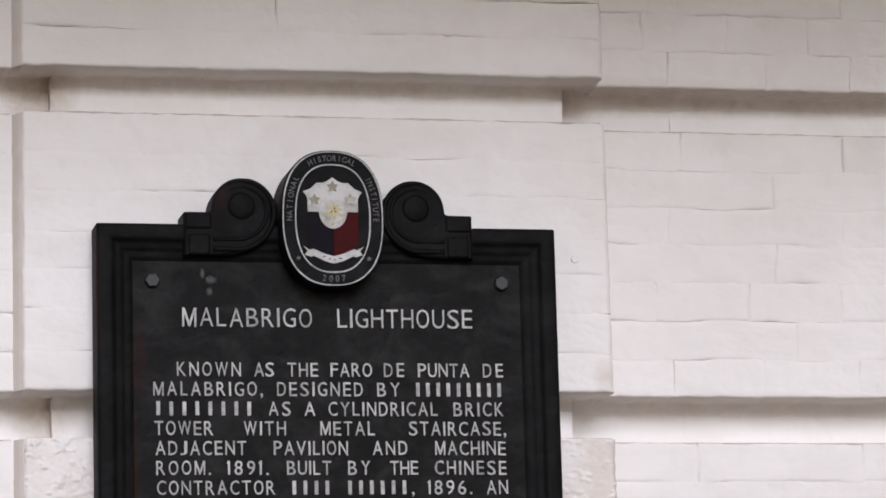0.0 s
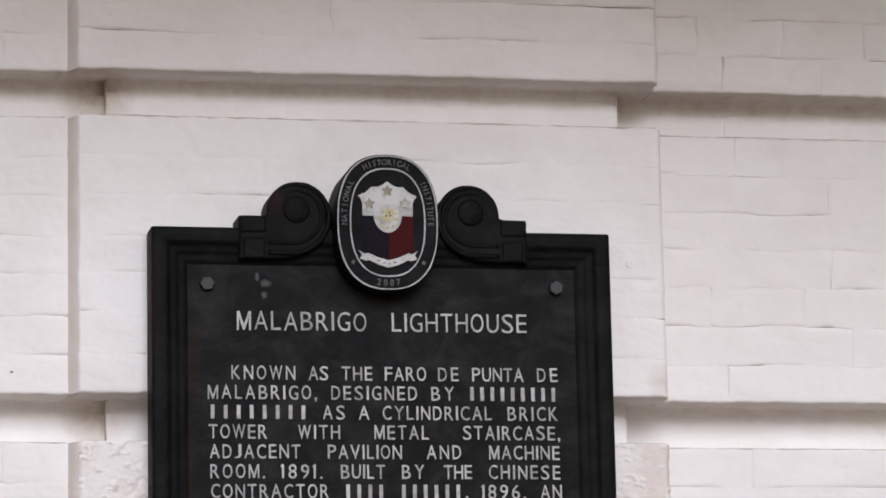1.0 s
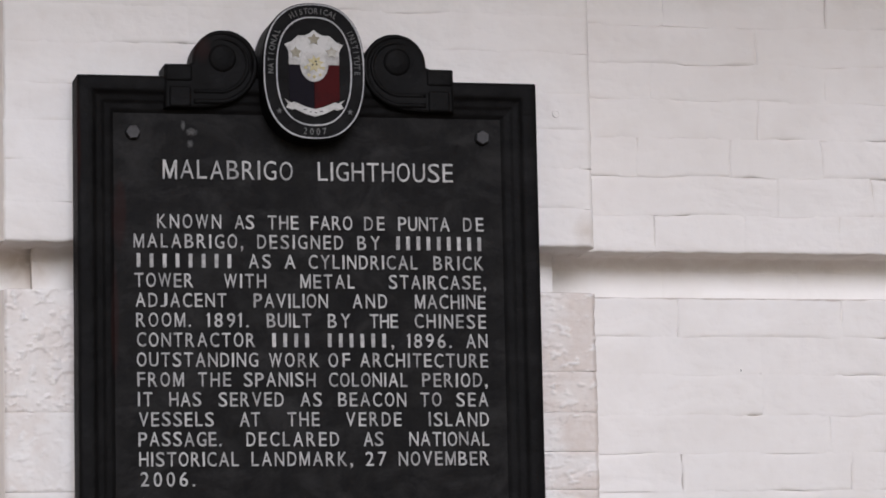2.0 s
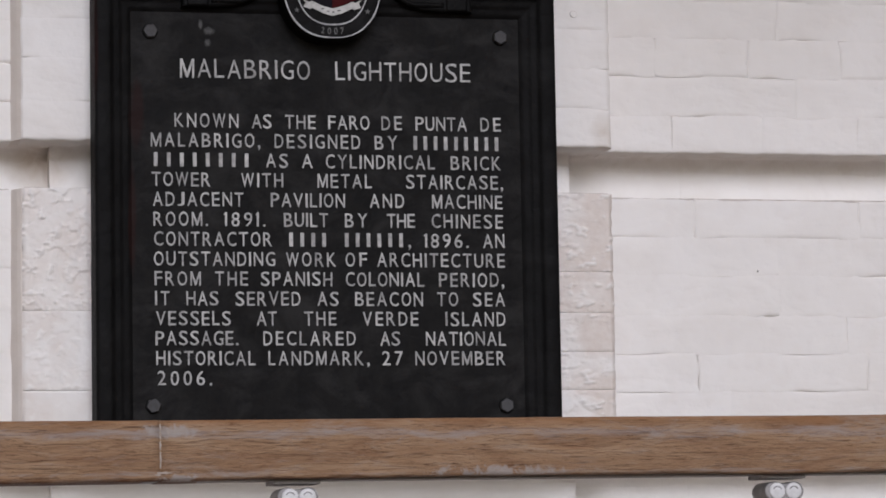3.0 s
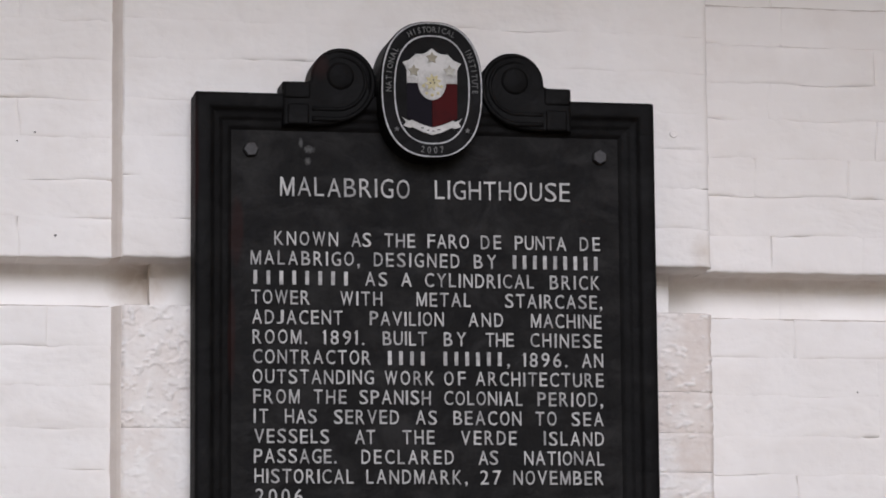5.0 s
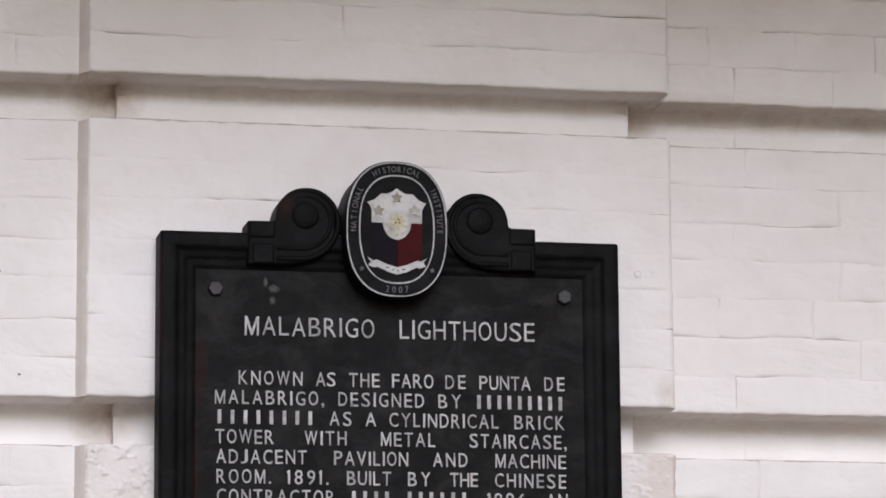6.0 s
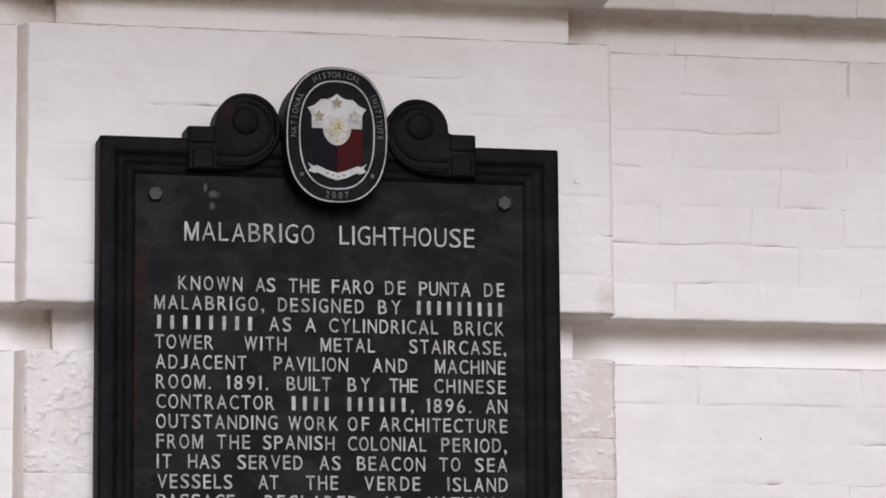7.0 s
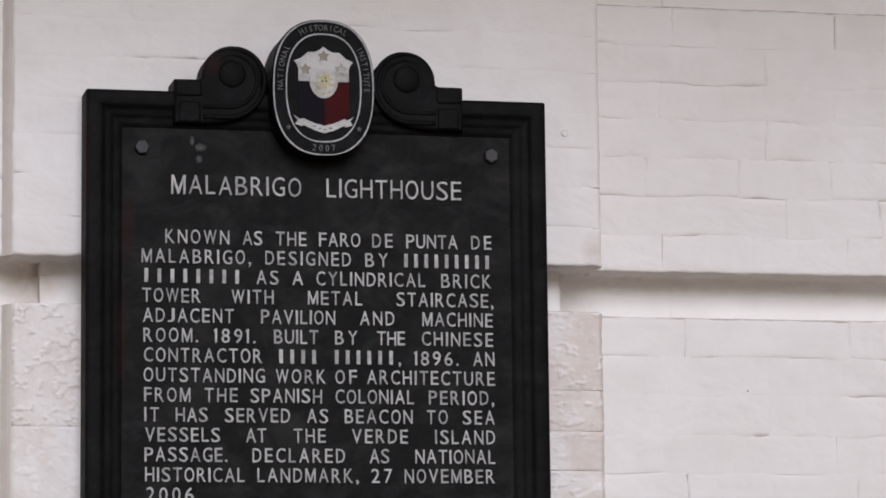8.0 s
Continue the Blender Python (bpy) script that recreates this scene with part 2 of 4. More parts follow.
# ---- building blocks ----
def mesh_of(bm, name, mat, smooth=False):
    bmesh.ops.recalc_face_normals(bm, faces=bm.faces)
    me = bpy.data.meshes.new(name)
    bm.to_mesh(me)
    bm.free()
    if mat:
        me.materials.append(mat)
    if smooth:
        me.polygons.foreach_set("use_smooth", [True] * len(me.polygons))
    return me


def part(name, bm, mat, parent=None, label="", smooth=False):
    ob = new(name, mesh_of(bm, name, mat, smooth))
    if parent:
        ob.parent = parent
    if label:
        ob["label"] = label
    return ob


def empty(name, at, label, category, group="", kind=""):
    ob = new(name)
    ob.location = at
    return tagged(ob, label, category, group, kind)


def add_box(bm, x0, x1, y0, y1, z0, z1):
    v = [bm.verts.new((x, y, z)) for x in (x0, x1) for y in (y0, y1) for z in (z0, z1)]
    for f in ((0, 1, 3, 2), (4, 6, 7, 5), (0, 4, 5, 1), (2, 3, 7, 6), (0, 2, 6, 4), (1, 5, 7, 3)):
        bm.faces.new([v[i] for i in f])
    return v


def box(x0, x1, y0, y1, z0, z1, bevel=0.0, segments=2):
    bm = bmesh.new()
    add_box(bm, x0, x1, y0, y1, z0, z1)
    if bevel:
        bmesh.ops.bevel(bm, geom=list(bm.edges), offset=bevel, segments=segments, affect="EDGES", profile=0.5)
    return bm


def rings(bm, loops, cap_first=False, cap_last=False):
    """Joins closed loops of points, one after another, with quads."""
    made = [[bm.verts.new(p) for p in loop] for loop in loops]
    for a, b in zip(made, made[1:]):
        k = len(a)
        for i in range(k):
            bm.faces.new((a[i], a[(i + 1) % k], b[(i + 1) % k], b[i]))
    if cap_first:
        bm.faces.new(made[0])
    if cap_last:
        bm.faces.new(made[-1])
    return made


def plate(outline, y_back, y_front, bevel=0.002):
    """A flat piece with that outline in x and z, its front edge rounded."""
    def inset(d):
        out = []
        k = len(outline)
        for i, (x, z) in enumerate(outline):
            (ax, az), (bx, bz) = outline[i - 1], outline[(i + 1) % k]
            tx, tz = bx - ax, bz - az
            s = math.hypot(tx, tz) or 1
            nx, nz = -tz / s, tx / s
            out.append((x + nx * d * sign, z + nz * d * sign))
        return out

    area = sum(outline[i - 1][0] * outline[i][1] - outline[i][0] * outline[i - 1][1] for i in range(len(outline)))
    sign = 1 if area > 0 else -1
    bm = bmesh.new()
    side = 1 if y_front < y_back else -1
    rings(bm, [[(x, y_back, z) for x, z in outline], [(x, y_front + side * bevel, z) for x, z in outline],
               [(x, y_front + side * bevel * 0.3, z) for x, z in inset(bevel * 0.35)], [(x, y_front, z) for x, z in inset(bevel)]], False, True)
    return bm


def disc(cx, cz, r, n=24, rz=None):
    rz = rz or r
    return [(cx + r * math.cos(2 * math.pi * i / n), cz + rz * math.sin(2 * math.pi * i / n)) for i in range(n)]


def add_torus(bm, cx, cy, cz, r, t, n=24, m=8, a0=0.0, a1=2 * math.pi, r1=None):
    """A round bar bent about the y axis from angle a0 to a1; r1: its radius at the end."""
    closed = abs(a1 - a0 - 2 * math.pi) < 1e-6
    steps = n if closed else n + 1
    loops = []
    for i in range(steps):
        a = a0 + (a1 - a0) * i / n
        rr = r if r1 is None else r + (r1 - r) * i / n
        loop = []
        for j in range(m):
            b = 2 * math.pi * j / m
            q = rr + t * math.cos(b)
            loop.append(bm.verts.new((cx + q * math.cos(a), cy + t * math.sin(b), cz + q * math.sin(a))))
        loops.append(loop)
    for i in range(steps if closed else steps - 1):
        a, b = loops[i], loops[(i + 1) % steps]
        for j in range(m):
            bm.faces.new((a[j], a[(j + 1) % m], b[(j + 1) % m], b[j]))
    if not closed:
        bm.faces.new(loops[0])
        bm.faces.new(loops[-1])


# ---- ground, porch: plain parts that close the place; roof: unseen, added to shade the wall ----
bm = bmesh.new()
bmesh.ops.create_grid(bm, x_segments=24, y_segments=24, size=400)
ground = tagged(part("ground", bm, EARTH), "dark trodden earth ground in front of the porch", "ground", kind="structure")
porch = tagged(part("porch_floor", box(-3.2, 3.2, -1.05, 0.15, 0.0, ZB - 1.50, 0.01), CONCRETE), "raised concrete porch floor along the wall", "floor", kind="structure")
shade_roof = tagged(part("ceiling", box(-0.70, 4.2, -1.27, 0.034, ZB + 0.82, ZB + 0.92), BOUNCE_SOFFIT), "unseen brown porch soffit, added to shade and warm the upper wall", "ceiling", kind="structure")

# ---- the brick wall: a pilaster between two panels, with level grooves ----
PIER_X, PIER_Y, PANEL_Y, LEFT_Y, RECESS = 0.384, 0.037, 0.082, 0.060, 0.065
GROOVE_X = 0.341
BLOCK_TOPS = [0.6435, 0.2245, -0.1945, -0.6135]
BLOCK_H, GROOVE_H = 0.359, 0.060
rng = random.Random(7)


def brick_mesh(length, height, seed, joint, upright, lips=(0, 0, 0, 0), depth=0.07):
    """One painted brick, its front at y 0: along its rim the joint opens here and is painted shut there.
    lips: how far the top, bottom, left and right arris is rounded off, where the brick ends a block."""
    hx, hz = length / 2, height / 2
    near = [0.0, 0.0009, 0.0022, 0.0045, 0.0085, 0.015]

    def ticks(half, step):
        inner = max(1, round((2 * half - 0.030) / step))
        return [-half + t for t in near] + [-half + 0.015 + (2 * half - 0.030) * k / inner for k in range(1, inner)] + [half - t for t in reversed(near)]

    xs, zs = ticks(hx, 0.0085), ticks(hz, 0.011)

    def edge(e, d, level):
        wide = noise.noise(Vector((d * (14 if level else 22), seed * 1.371, e * 5.1)))
        small = noise.noise(Vector((d * 105, seed * 0.773, e * 3.3)))
        o = min(1.0, max(0.0, (1.25 * wide + 0.3 * small + (joint if level else upright)) * 2.6))
        w = 0.0010 - 0.00145 * o * (0.8 + 0.7 * small) + 0.0013 * noise.noise(Vector((d * 31, seed * 0.517, e * 2.9)))
        return o, w

    low, high = [edge(0, x, True) for x in xs], [edge(1, x, True) for x in xs]
    left, right = [edge(2, z, False) for z in zs], [edge(3, z, False) for z in zs]
    verts, faces = [], []
    for j, z in enumerate(zs):
        for i, x in enumerate(xs):
            y = 0.0
            mx, mz = 0.0, 0.0
            for (o, w), d, lip, ax in ((high[i], hz - z, lips[0], (0, 1)), (low[i], z + hz, lips[1], (0, -1)), (left[j], x + hx, lips[2], (-1, 0)), (right[j], hx - x, lips[3], (1, 0))):
                fade = math.exp(-d / 0.0035)
                if lip:
                    t = max(0.0, 1 - d / lip)
                    y = max(y, lip * 0.9 * (1 - math.sqrt(max(0.0, 1 - t * t))))
                    w = 0.6 * w - 0.0008 + 0.0016 * noise.noise(Vector((x * 70 + z * 70, seed * 0.31, ax[0] * 2 + ax[1])))
                else:
                    y = max(y, 0.0027 * o * math.exp(-d / 0.0017) + 0.0004 * fade)
                mx, mz = mx + ax[0] * w * fade, mz + ax[1] * w * fade
            verts.append((x + mx, y + 0.0005 * noise.noise(Vector((x * 17, z * 26, seed * 0.9))), z + mz))
    w = len(xs)
    faces = [(j * w + i, j * w + i + 1, (j + 1) * w + i + 1, (j + 1) * w + i) for j in range(len(zs) - 1) for i in range(w - 1)]
    h = len(zs) - 1
    rim = list(range(w)) + [j * w + w - 1 for j in range(1, h + 1)] + [h * w + i for i in range(w - 2, -1, -1)] + [j * w for j in range(h - 1, 0, -1)]
    return sided_mesh(verts, faces, rim, depth, PAINT)


def sided_mesh(verts, faces, rim, depth, mat, wear=None):
    """A front of quads with its rim drawn back to a depth, the sides with corners of their own."""
    k, first = len(rim), len(verts)
    verts = verts + [verts[i] for i in rim] + [(verts[i][0], depth, verts[i][2]) for i in rim]
    faces = faces + [(first + (i + 1) % k, first + i, first + k + i, first + k + (i + 1) % k) for i in range(k)]
    me = bpy.data.meshes.new("brick")
    me.from_pydata(verts, [], faces)
    if wear:
        me.attributes.new("bare", "FLOAT", "POINT").data.foreach_set("value", wear + [0.0] * (2 * k))
    me.materials.append(mat)
    me.polygons.foreach_set("use_smooth", [True] * len(me.polygons))
    return me


def rough_brick_mesh(length, height, seed, mat, lost, side, relief=1.0, depth=0.07):
    """A brick whose limewash has flaked in layers; lost: how much is gone; side: 1 or -1, the end that lies on the pilaster's corner; relief: how rough it is."""
    nx, nz = round(length / 0.0018), round(height / 0.0014)
    off = Vector((seed * 3.1, seed * 1.7, 0.5))
    verts, wear, faces = [], [], []

    def step(v, lo, hi):
        v = min(1.0, max(0.0, (v - lo) / (hi - lo)))
        return v * v * (3 - 2 * v)

    for j in range(nz + 1):
        for i in range(nx + 1):
            x, z = length * (i / nx - 0.5), height * (j / nz - 0.5)
            q = (Vector((x * 35, 0, z * 54)) if side > 0 else Vector((x * 56, 0, z * 62))) + off
            near = step(side * x, -0.02, length / 2)
            coat = step(noise.fractal(q, 0.9, 2.1, 5) + 0.45 - lost * (0.35 + 0.65 * near), 0.0, 0.26)
            crumb = step(noise.fractal(q * 1.5 + Vector((4, 7, 1)), 0.9, 2.2, 4), 0.32, 0.62) * (0.3 + 0.7 * near)
            crease = max(0.0, 1 - abs(noise.noise(q * 0.35 + Vector((2, 3, 8)))) * 16)
            top = height / 2 - abs(z)
            arris = length / 2 - side * x
            y = 0.0012 * max(0.0, 1 - top / 0.004) ** 2 + (0.0075 if side > 0 else 0.004) * max(0.0, 1 - arris / (0.009 if side > 0 else 0.0055)) ** 2 - relief * (0.0015 * coat + 0.0022 * crumb - 0.0008 * crease) - 0.0010 * noise.fractal(q * 0.3, 1.0, 2.0, 3) - 0.0004 * relief * noise.fractal(q * 2.6, 0.8, 2.0, 3)
            rag = -side * 0.0018 * abs(noise.fractal(q * 0.8 + Vector((9, 0, 0)), 0.9, 2.1, 4)) * max(0.0, 1 - arris / 0.006)
            verts.append((x + rag, y, z))
            wear.append((0.3 * (1 - coat) + 0.9 * step(noise.fractal(q * 0.33 + Vector((6, 2, 5)), 1.0, 2.0, 3) + 0.9 * lost * near - 0.35, -0.3, 0.4)) * (1 - 0.9 * crumb))
    for j in range(nz):
        for i in range(nx):
            a = j * (nx + 1) + i
            faces.append((a, a + 1, a + nx + 2, a + nx + 1))
    w = nx + 1
    rim = list(range(w)) + [j * w + nx for j in range(1, nz + 1)] + [nz * w + i for i in range(nx - 1, -1, -1)] + [j * w for j in range(nz - 1, 0, -1)]
    return sided_mesh(verts, faces, rim, depth, mat, wear)


# how far the joints of a stretch of brickwork are open: level, upright, and how unevenly the bricks lie
STRONG, KNOWN, PLAIN, SMOOTH = (0.27, 0.18, 0.7), (0.10, 0.20, 0.6), (0.09, 0.02, 0.6), (-0.03, -0.35, 0.25)


def lay(parent, x0, x1, z0, z1, face, finish=PLAIN, lips=(0, 0, 0, 0)):
    """One brick between those joints, its front at the depth face."""
    level, upright, slack = finish
    ob = new("brick", brick_mesh(x1 - x0, z1 - z0, rng.uniform(0, 900), level, upright, lips))
    ob.location = ((x0 + x1) / 2, face + slack * rng.uniform(-0.0006, 0.0006), ZB + (z0 + z1) / 2)
    ob.rotation_euler = (slack * rng.uniform(-0.008, 0.008), slack * rng.uniform(-0.003, 0.003), slack * rng.uniform(-0.003, 0.003))
    ob.parent = parent
    return ob


LIP = 0.0045


def ends(c, first=False, last=False):
    """Which arrises of a brick in course c are a block's own."""
    return (LIP * 0.7 if c == 0 else 0, LIP if c == 6 else 0, LIP * 0.7 if first else 0, 2 * LIP if last else 0)


def bond(x0, x1, kind, known=()):
    """Joint positions of one course from x0 to x1: headers or stretchers, the known joints kept."""
    unit = {"H": 0.118, "S": 0.235, "L": 0.47}[kind]
    xs = [x0, *sorted(known)]
    if not known:
        xs.append(x0 + rng.choice((0.35, 0.5, 0.7)) * unit)
    while xs[-1] + unit * 1.35 < x1:
        xs.append(xs[-1] + unit * rng.uniform(0.95, 1.05))
    if x1 - xs[-1] < 0.045:
        xs.pop()
    xs.append(x1)
    return xs


# joints that can be told apart, by block and course from the top
RIGHT_JOINTS = {
    (0, 6): (0.486, 0.622, 0.7435), (0, 5): (0.450, 0.570, 0.684), (0, 4): (0.501, 0.735),
    (1, 0): (0.500, 0.7276), (1, 1): (0.628,), (1, 2): (0.480, 0.724), (1, 3): (0.627,),
    (1, 4): (0.457, 0.586, 0.715), (1, 5): (0.650, 0.7845), (1, 6): (0.480, 0.604, 0.735),
    (2, 0): (0.507, 0.735), (2, 4): (0.507, 0.742),
}
LEFT_JOINTS = {(2, 0): (0.474, 0.71), (2, 3): (0.74,), (2, 4): (0.82,), (2, 5): (0.70,), (2, 6): (0.80,)}


def panel(name, side, x_in, x_out, face, label):
    lo, hi = min(x_in, x_out), max(x_in, x_out)
    bm = bmesh.new()
    add_box(bm, lo, hi, face + RECESS + 0.003, 0.5, -0.0, ZB + 0.96)
    for top in (*BLOCK_TOPS, BLOCK_TOPS[0] + 0.419, BLOCK_TOPS[-1] - 0.419, BLOCK_TOPS[-1] - 0.838):
        add_box(bm, lo if side == "left" else PIER_X - 0.012, -0.399 if side == "left" else hi, face + 0.0060, face + RECESS + 0.004, ZB + top - BLOCK_H + 0.0012, ZB + top - 0.0012)
    return tagged(part(name, bm, PAINT), label, "wall", kind="structure")


def course_levels(top):
    zs = [top - BLOCK_H * i / 7 + (rng.uniform(-0.0016, 0.0016) if 0 < i < 7 else 0) for i in range(8)]
    return zs


def corner_return(wall):
    """The splayed return between the left panel and the pilaster, block by block, its shade put into a beige tone."""
    for top in BLOCK_TOPS[:3]:
        loops = []
        for k in range(37):
            z = ZB + top - 0.001 - (BLOCK_H - 0.002) * k / 36
            w = 0.0007 * noise.noise(Vector((top * 7, z * 19, 3.3)))
            curve = ((-0.0005, PIER_Y + 0.0045), (0.0008, PIER_Y + 0.0050), (0.0050, PIER_Y + 0.0105), (0.0094, LEFT_Y - 0.0034), (0.0112, LEFT_Y - 0.0002), (0.0125, LEFT_Y + 0.0030), (0.0180, LEFT_Y + 0.0040), (0.0250, LEFT_Y + 0.0042))
            loops.append([(-PIER_X - d - (w if d > 0 else 0), y, z) for d, y in curve] + [(-PIER_X - 0.0250, LEFT_Y + RECESS + 0.002, z), (-PIER_X + 0.003, LEFT_Y + RECESS + 0.002, z)])
        bm = bmesh.new()
        rings(bm, loops, True, True)
        part("corner_return", bm, RETURN_SHADE, wall, "limewashed return beside the pilaster, its shade put into beige")


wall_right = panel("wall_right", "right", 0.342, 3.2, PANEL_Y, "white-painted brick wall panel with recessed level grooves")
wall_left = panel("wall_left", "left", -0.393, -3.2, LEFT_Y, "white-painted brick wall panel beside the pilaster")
corner_return(wall_left)

bm = bmesh.new()
add_box(bm, -GROOVE_X + 0.003, GROOVE_X - 0.003, PIER_Y + RECESS + 0.003, 0.5, 0.0, ZB + 0.959)
for top in (*BLOCK_TOPS, BLOCK_TOPS[0] + 0.419, BLOCK_TOPS[-1] - 0.419, BLOCK_TOPS[-1] - 0.838):
    add_box(bm, -PIER_X + 0.003, PIER_X - 0.003, PIER_Y + 0.0075, PANEL_Y + RECESS + 0.006, ZB + top - BLOCK_H + 0.002, ZB + top - 0.002)
add_box(bm, -0.40, -GROOVE_X + 0.002, LEFT_Y + RECESS + 0.0025, 0.499, 0.001, ZB + 0.958)
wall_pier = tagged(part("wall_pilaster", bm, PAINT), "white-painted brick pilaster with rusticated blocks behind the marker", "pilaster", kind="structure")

for b, top in enumerate(BLOCK_TOPS[:3]):
    levels_r, levels_l, levels_p = course_levels(top), course_levels(top), course_levels(top)
    for c in range(7):
        if b == 0 and c < 2:
            continue
        kind = "H" if c % 2 == 0 else "S"
        xs = bond(PIER_X + 0.002, 1.15, "L" if b == 2 and (b, c) not in RIGHT_JOINTS else kind, RIGHT_JOINTS.get((b, c), ()))
        for x0, x1 in zip(xs, xs[1:]):
            lay(wall_right, x0, x1, levels_r[c + 1], levels_r[c], PANEL_Y, STRONG if b == 0 else (0.45, 0.35, 0.6) if (b, c) == (2, 0) else (0.16, 0.5, 0.6) if (b, c) == (2, 4) else KNOWN if (b, c) in RIGHT_JOINTS else SMOOTH if b == 2 else PLAIN, ends(c))
        xs = [-x for x in bond(0.3955, 0.92, "L" if c % 3 else "S", LEFT_JOINTS.get((b, c), ()))]
        for x0, x1 in zip(xs, xs[1:]):
            lay(wall_left, x1, x0, levels_l[c + 1], levels_l[c], LEFT_Y, (0.06, 0.10, 0.4) if (b, c) == (2, 0) else SMOOTH if c % 3 else PLAIN, ends(c))
        if b < 2:
            xs = bond(-PIER_X, PIER_X, "L")
            for x0, x1 in zip(xs, xs[1:]):
                lay(wall_pier, x0, x1, levels_p[c + 1], levels_p[c], PIER_Y, SMOOTH if b else PLAIN, ends(c, x0 == -PIER_X, x1 == PIER_X))
    if b == 2:
        for c in range(7):
            lay(wall_pier, -0.15, 0.15, levels_p[c + 1], levels_p[c], PIER_Y, SMOOTH, ends(c))
        for x0, x1, side, lost, coat, rows in ((-PIER_X, -0.15, -1, 0.74, FLAKED, (0, 3, 5, 7)), (0.15, PIER_X, 1, 0.95, BARED, (0, 2, 3, 4, 5, 7))):
            for c0, c1 in zip(rows, rows[1:]):
                h = levels_p[c0] - levels_p[c1]
                ob = new("brick", rough_brick_mesh(x1 - x0, h - 0.0004, 5 * c0 + 3 + side, coat, lost * (1.0 if c0 < (4 if side > 0 else 3) else 0.7), side, 1.0 if side > 0 else {0: 1.4, 3: 0.55, 5: 0.2}[c0]))
                ob.location = ((x0 + x1) / 2, PIER_Y + 0.0012 + rng.uniform(-0.0006, 0.0006), ZB + (levels_p[c0] + levels_p[c1]) / 2)
                ob.parent = wall_pier
for top in BLOCK_TOPS[:4]:
    if top > 0.5:
        continue
    z0, z1 = top + 0.0005, top + GROOVE_H + 0.002
    for parent, a, d, face in ((wall_right, GROOVE_X, 1.15, PANEL_Y + RECESS), (wall_pier, -GROOVE_X, GROOVE_X, PIER_Y + RECESS)):
        xs = bond(a, d, "L")
        for x0, x1 in zip(xs, xs[1:]):
            lay(parent, x0, x1, z0, z1, face, SMOOTH)
    xs = [-x for x in bond(GROOVE_X, 0.92, "L")]
    for x0, x1 in zip(xs, xs[1:]):
        lay(wall_left, x1, x0, z0, z1, LEFT_Y + RECESS, SMOOTH)



def cove(parent, x0, x1, face, z, r, seed):
    """Old mortar run into the upper corner of a groove, smoothed over with limewash."""
    loops = []
    n = max(4, round((x1 - x0) / 0.02))
    for k in range(n + 1):
        x = x0 + (x1 - x0) * k / n
        rr = r * (1 + 0.35 * noise.noise(Vector((x * 11, seed, 0.7))))
        arc = [(face - rr + rr * math.sin(radians(a)), z - rr + rr * math.cos(radians(a))) for a in (0, 18, 36, 54, 72, 90)]
        loops.append([(x, y, ZB + h) for y, h in arc] + [(x, face + 0.006, ZB + z - rr), (x, face + 0.006, ZB + z + 0.006), (x, face - rr, ZB + z + 0.006)])
    bm = bmesh.new()
    made = rings(bm, loops, True, True)
    for a, b in zip(made, made[1:]):
        for i in (0, 5):
            bm.edges.get((a[i], b[i])).smooth = False
    part("mortar_fillet", bm, PAINT, parent, smooth=True)


for k, top in enumerate(BLOCK_TOPS[1:]):
    under = top + GROOVE_H + 0.0022
    cove(wall_right, GROOVE_X, 1.15, PANEL_Y + RECESS, under, 0.020, k + 0.3)
    cove(wall_left, -0.92, -GROOVE_X, LEFT_Y + RECESS, under, 0.017, k + 4.3)
    cove(wall_pier, -GROOVE_X, GROOVE_X, PIER_Y + RECESS, under, 0.018, k + 8.3)



def ledge_dirt(parent, x0, x1, face, z, seed, much):
    """A broken line of dirt and old mortar crumbs lying on the ledge over a block."""
    loops = []
    n = round((x1 - x0) / 0.004)
    for k in range(n + 1):
        x = x0 + (x1 - x0) * k / n
        h = much * max(0.0002, 0.0017 + 0.0016 * noise.noise(Vector((x * 16, seed, 2.1))) + 0.0012 * noise.noise(Vector((x * 75, seed, 5.7))))
        loops.append([(x, face + 0.0035, ZB + z - 0.0015), (x, face + 0.0042, ZB + z + 0.8 * h), (x, face + 0.0065, ZB + z + h), (x, face + 0.012, ZB + z + 0.5 * h), (x, face + 0.014, ZB + z - 0.0015)])
    bm = bmesh.new()
    rings(bm, loops, True, True)
    part("ledge_dirt", bm, DIRT, parent, "thin line of grey-brown dirt on the ledge")


for k, top in enumerate(BLOCK_TOPS[1:3]):
    ledge_dirt(wall_right, PIER_X + 0.004, 1.15, PANEL_Y, top, k + 0.7, (1.0, 0.55)[k])
    ledge_dirt(wall_left, -0.92, -0.398, LEFT_Y, top, k + 3.7, (1.0, 0.55)[k])
    ledge_dirt(wall_pier, -PIER_X + 0.004, PIER_X - 0.006, PIER_Y, top, k + 6.7, (1.0, 0.55)[k])

# chips in the paint
for wall, x, y, z, r in ((wall_left, -0.4662, LEFT_Y, -0.1056, 0.0022), (wall_left, -0.515, LEFT_Y, 0.0144, 0.0016), (wall_left, -0.493, LEFT_Y, 0.026, 0.0016), (wall_right, 0.592, PANEL_Y, -0.290, 0.0017)):
    crng = random.Random(int(x * 1000))
    pts = [(r * crng.uniform(0.4, 1.2) * math.cos(2 * math.pi * k / 8), r * crng.uniform(0.4, 1.2) * math.sin(2 * math.pi * k / 8)) for k in range(8)]
    ob = part("chip", plate(pts, 0.003, -0.0006, 0.0003), MARK, wall)
    ob.location = (x, y - 0.0006, ZB + z)

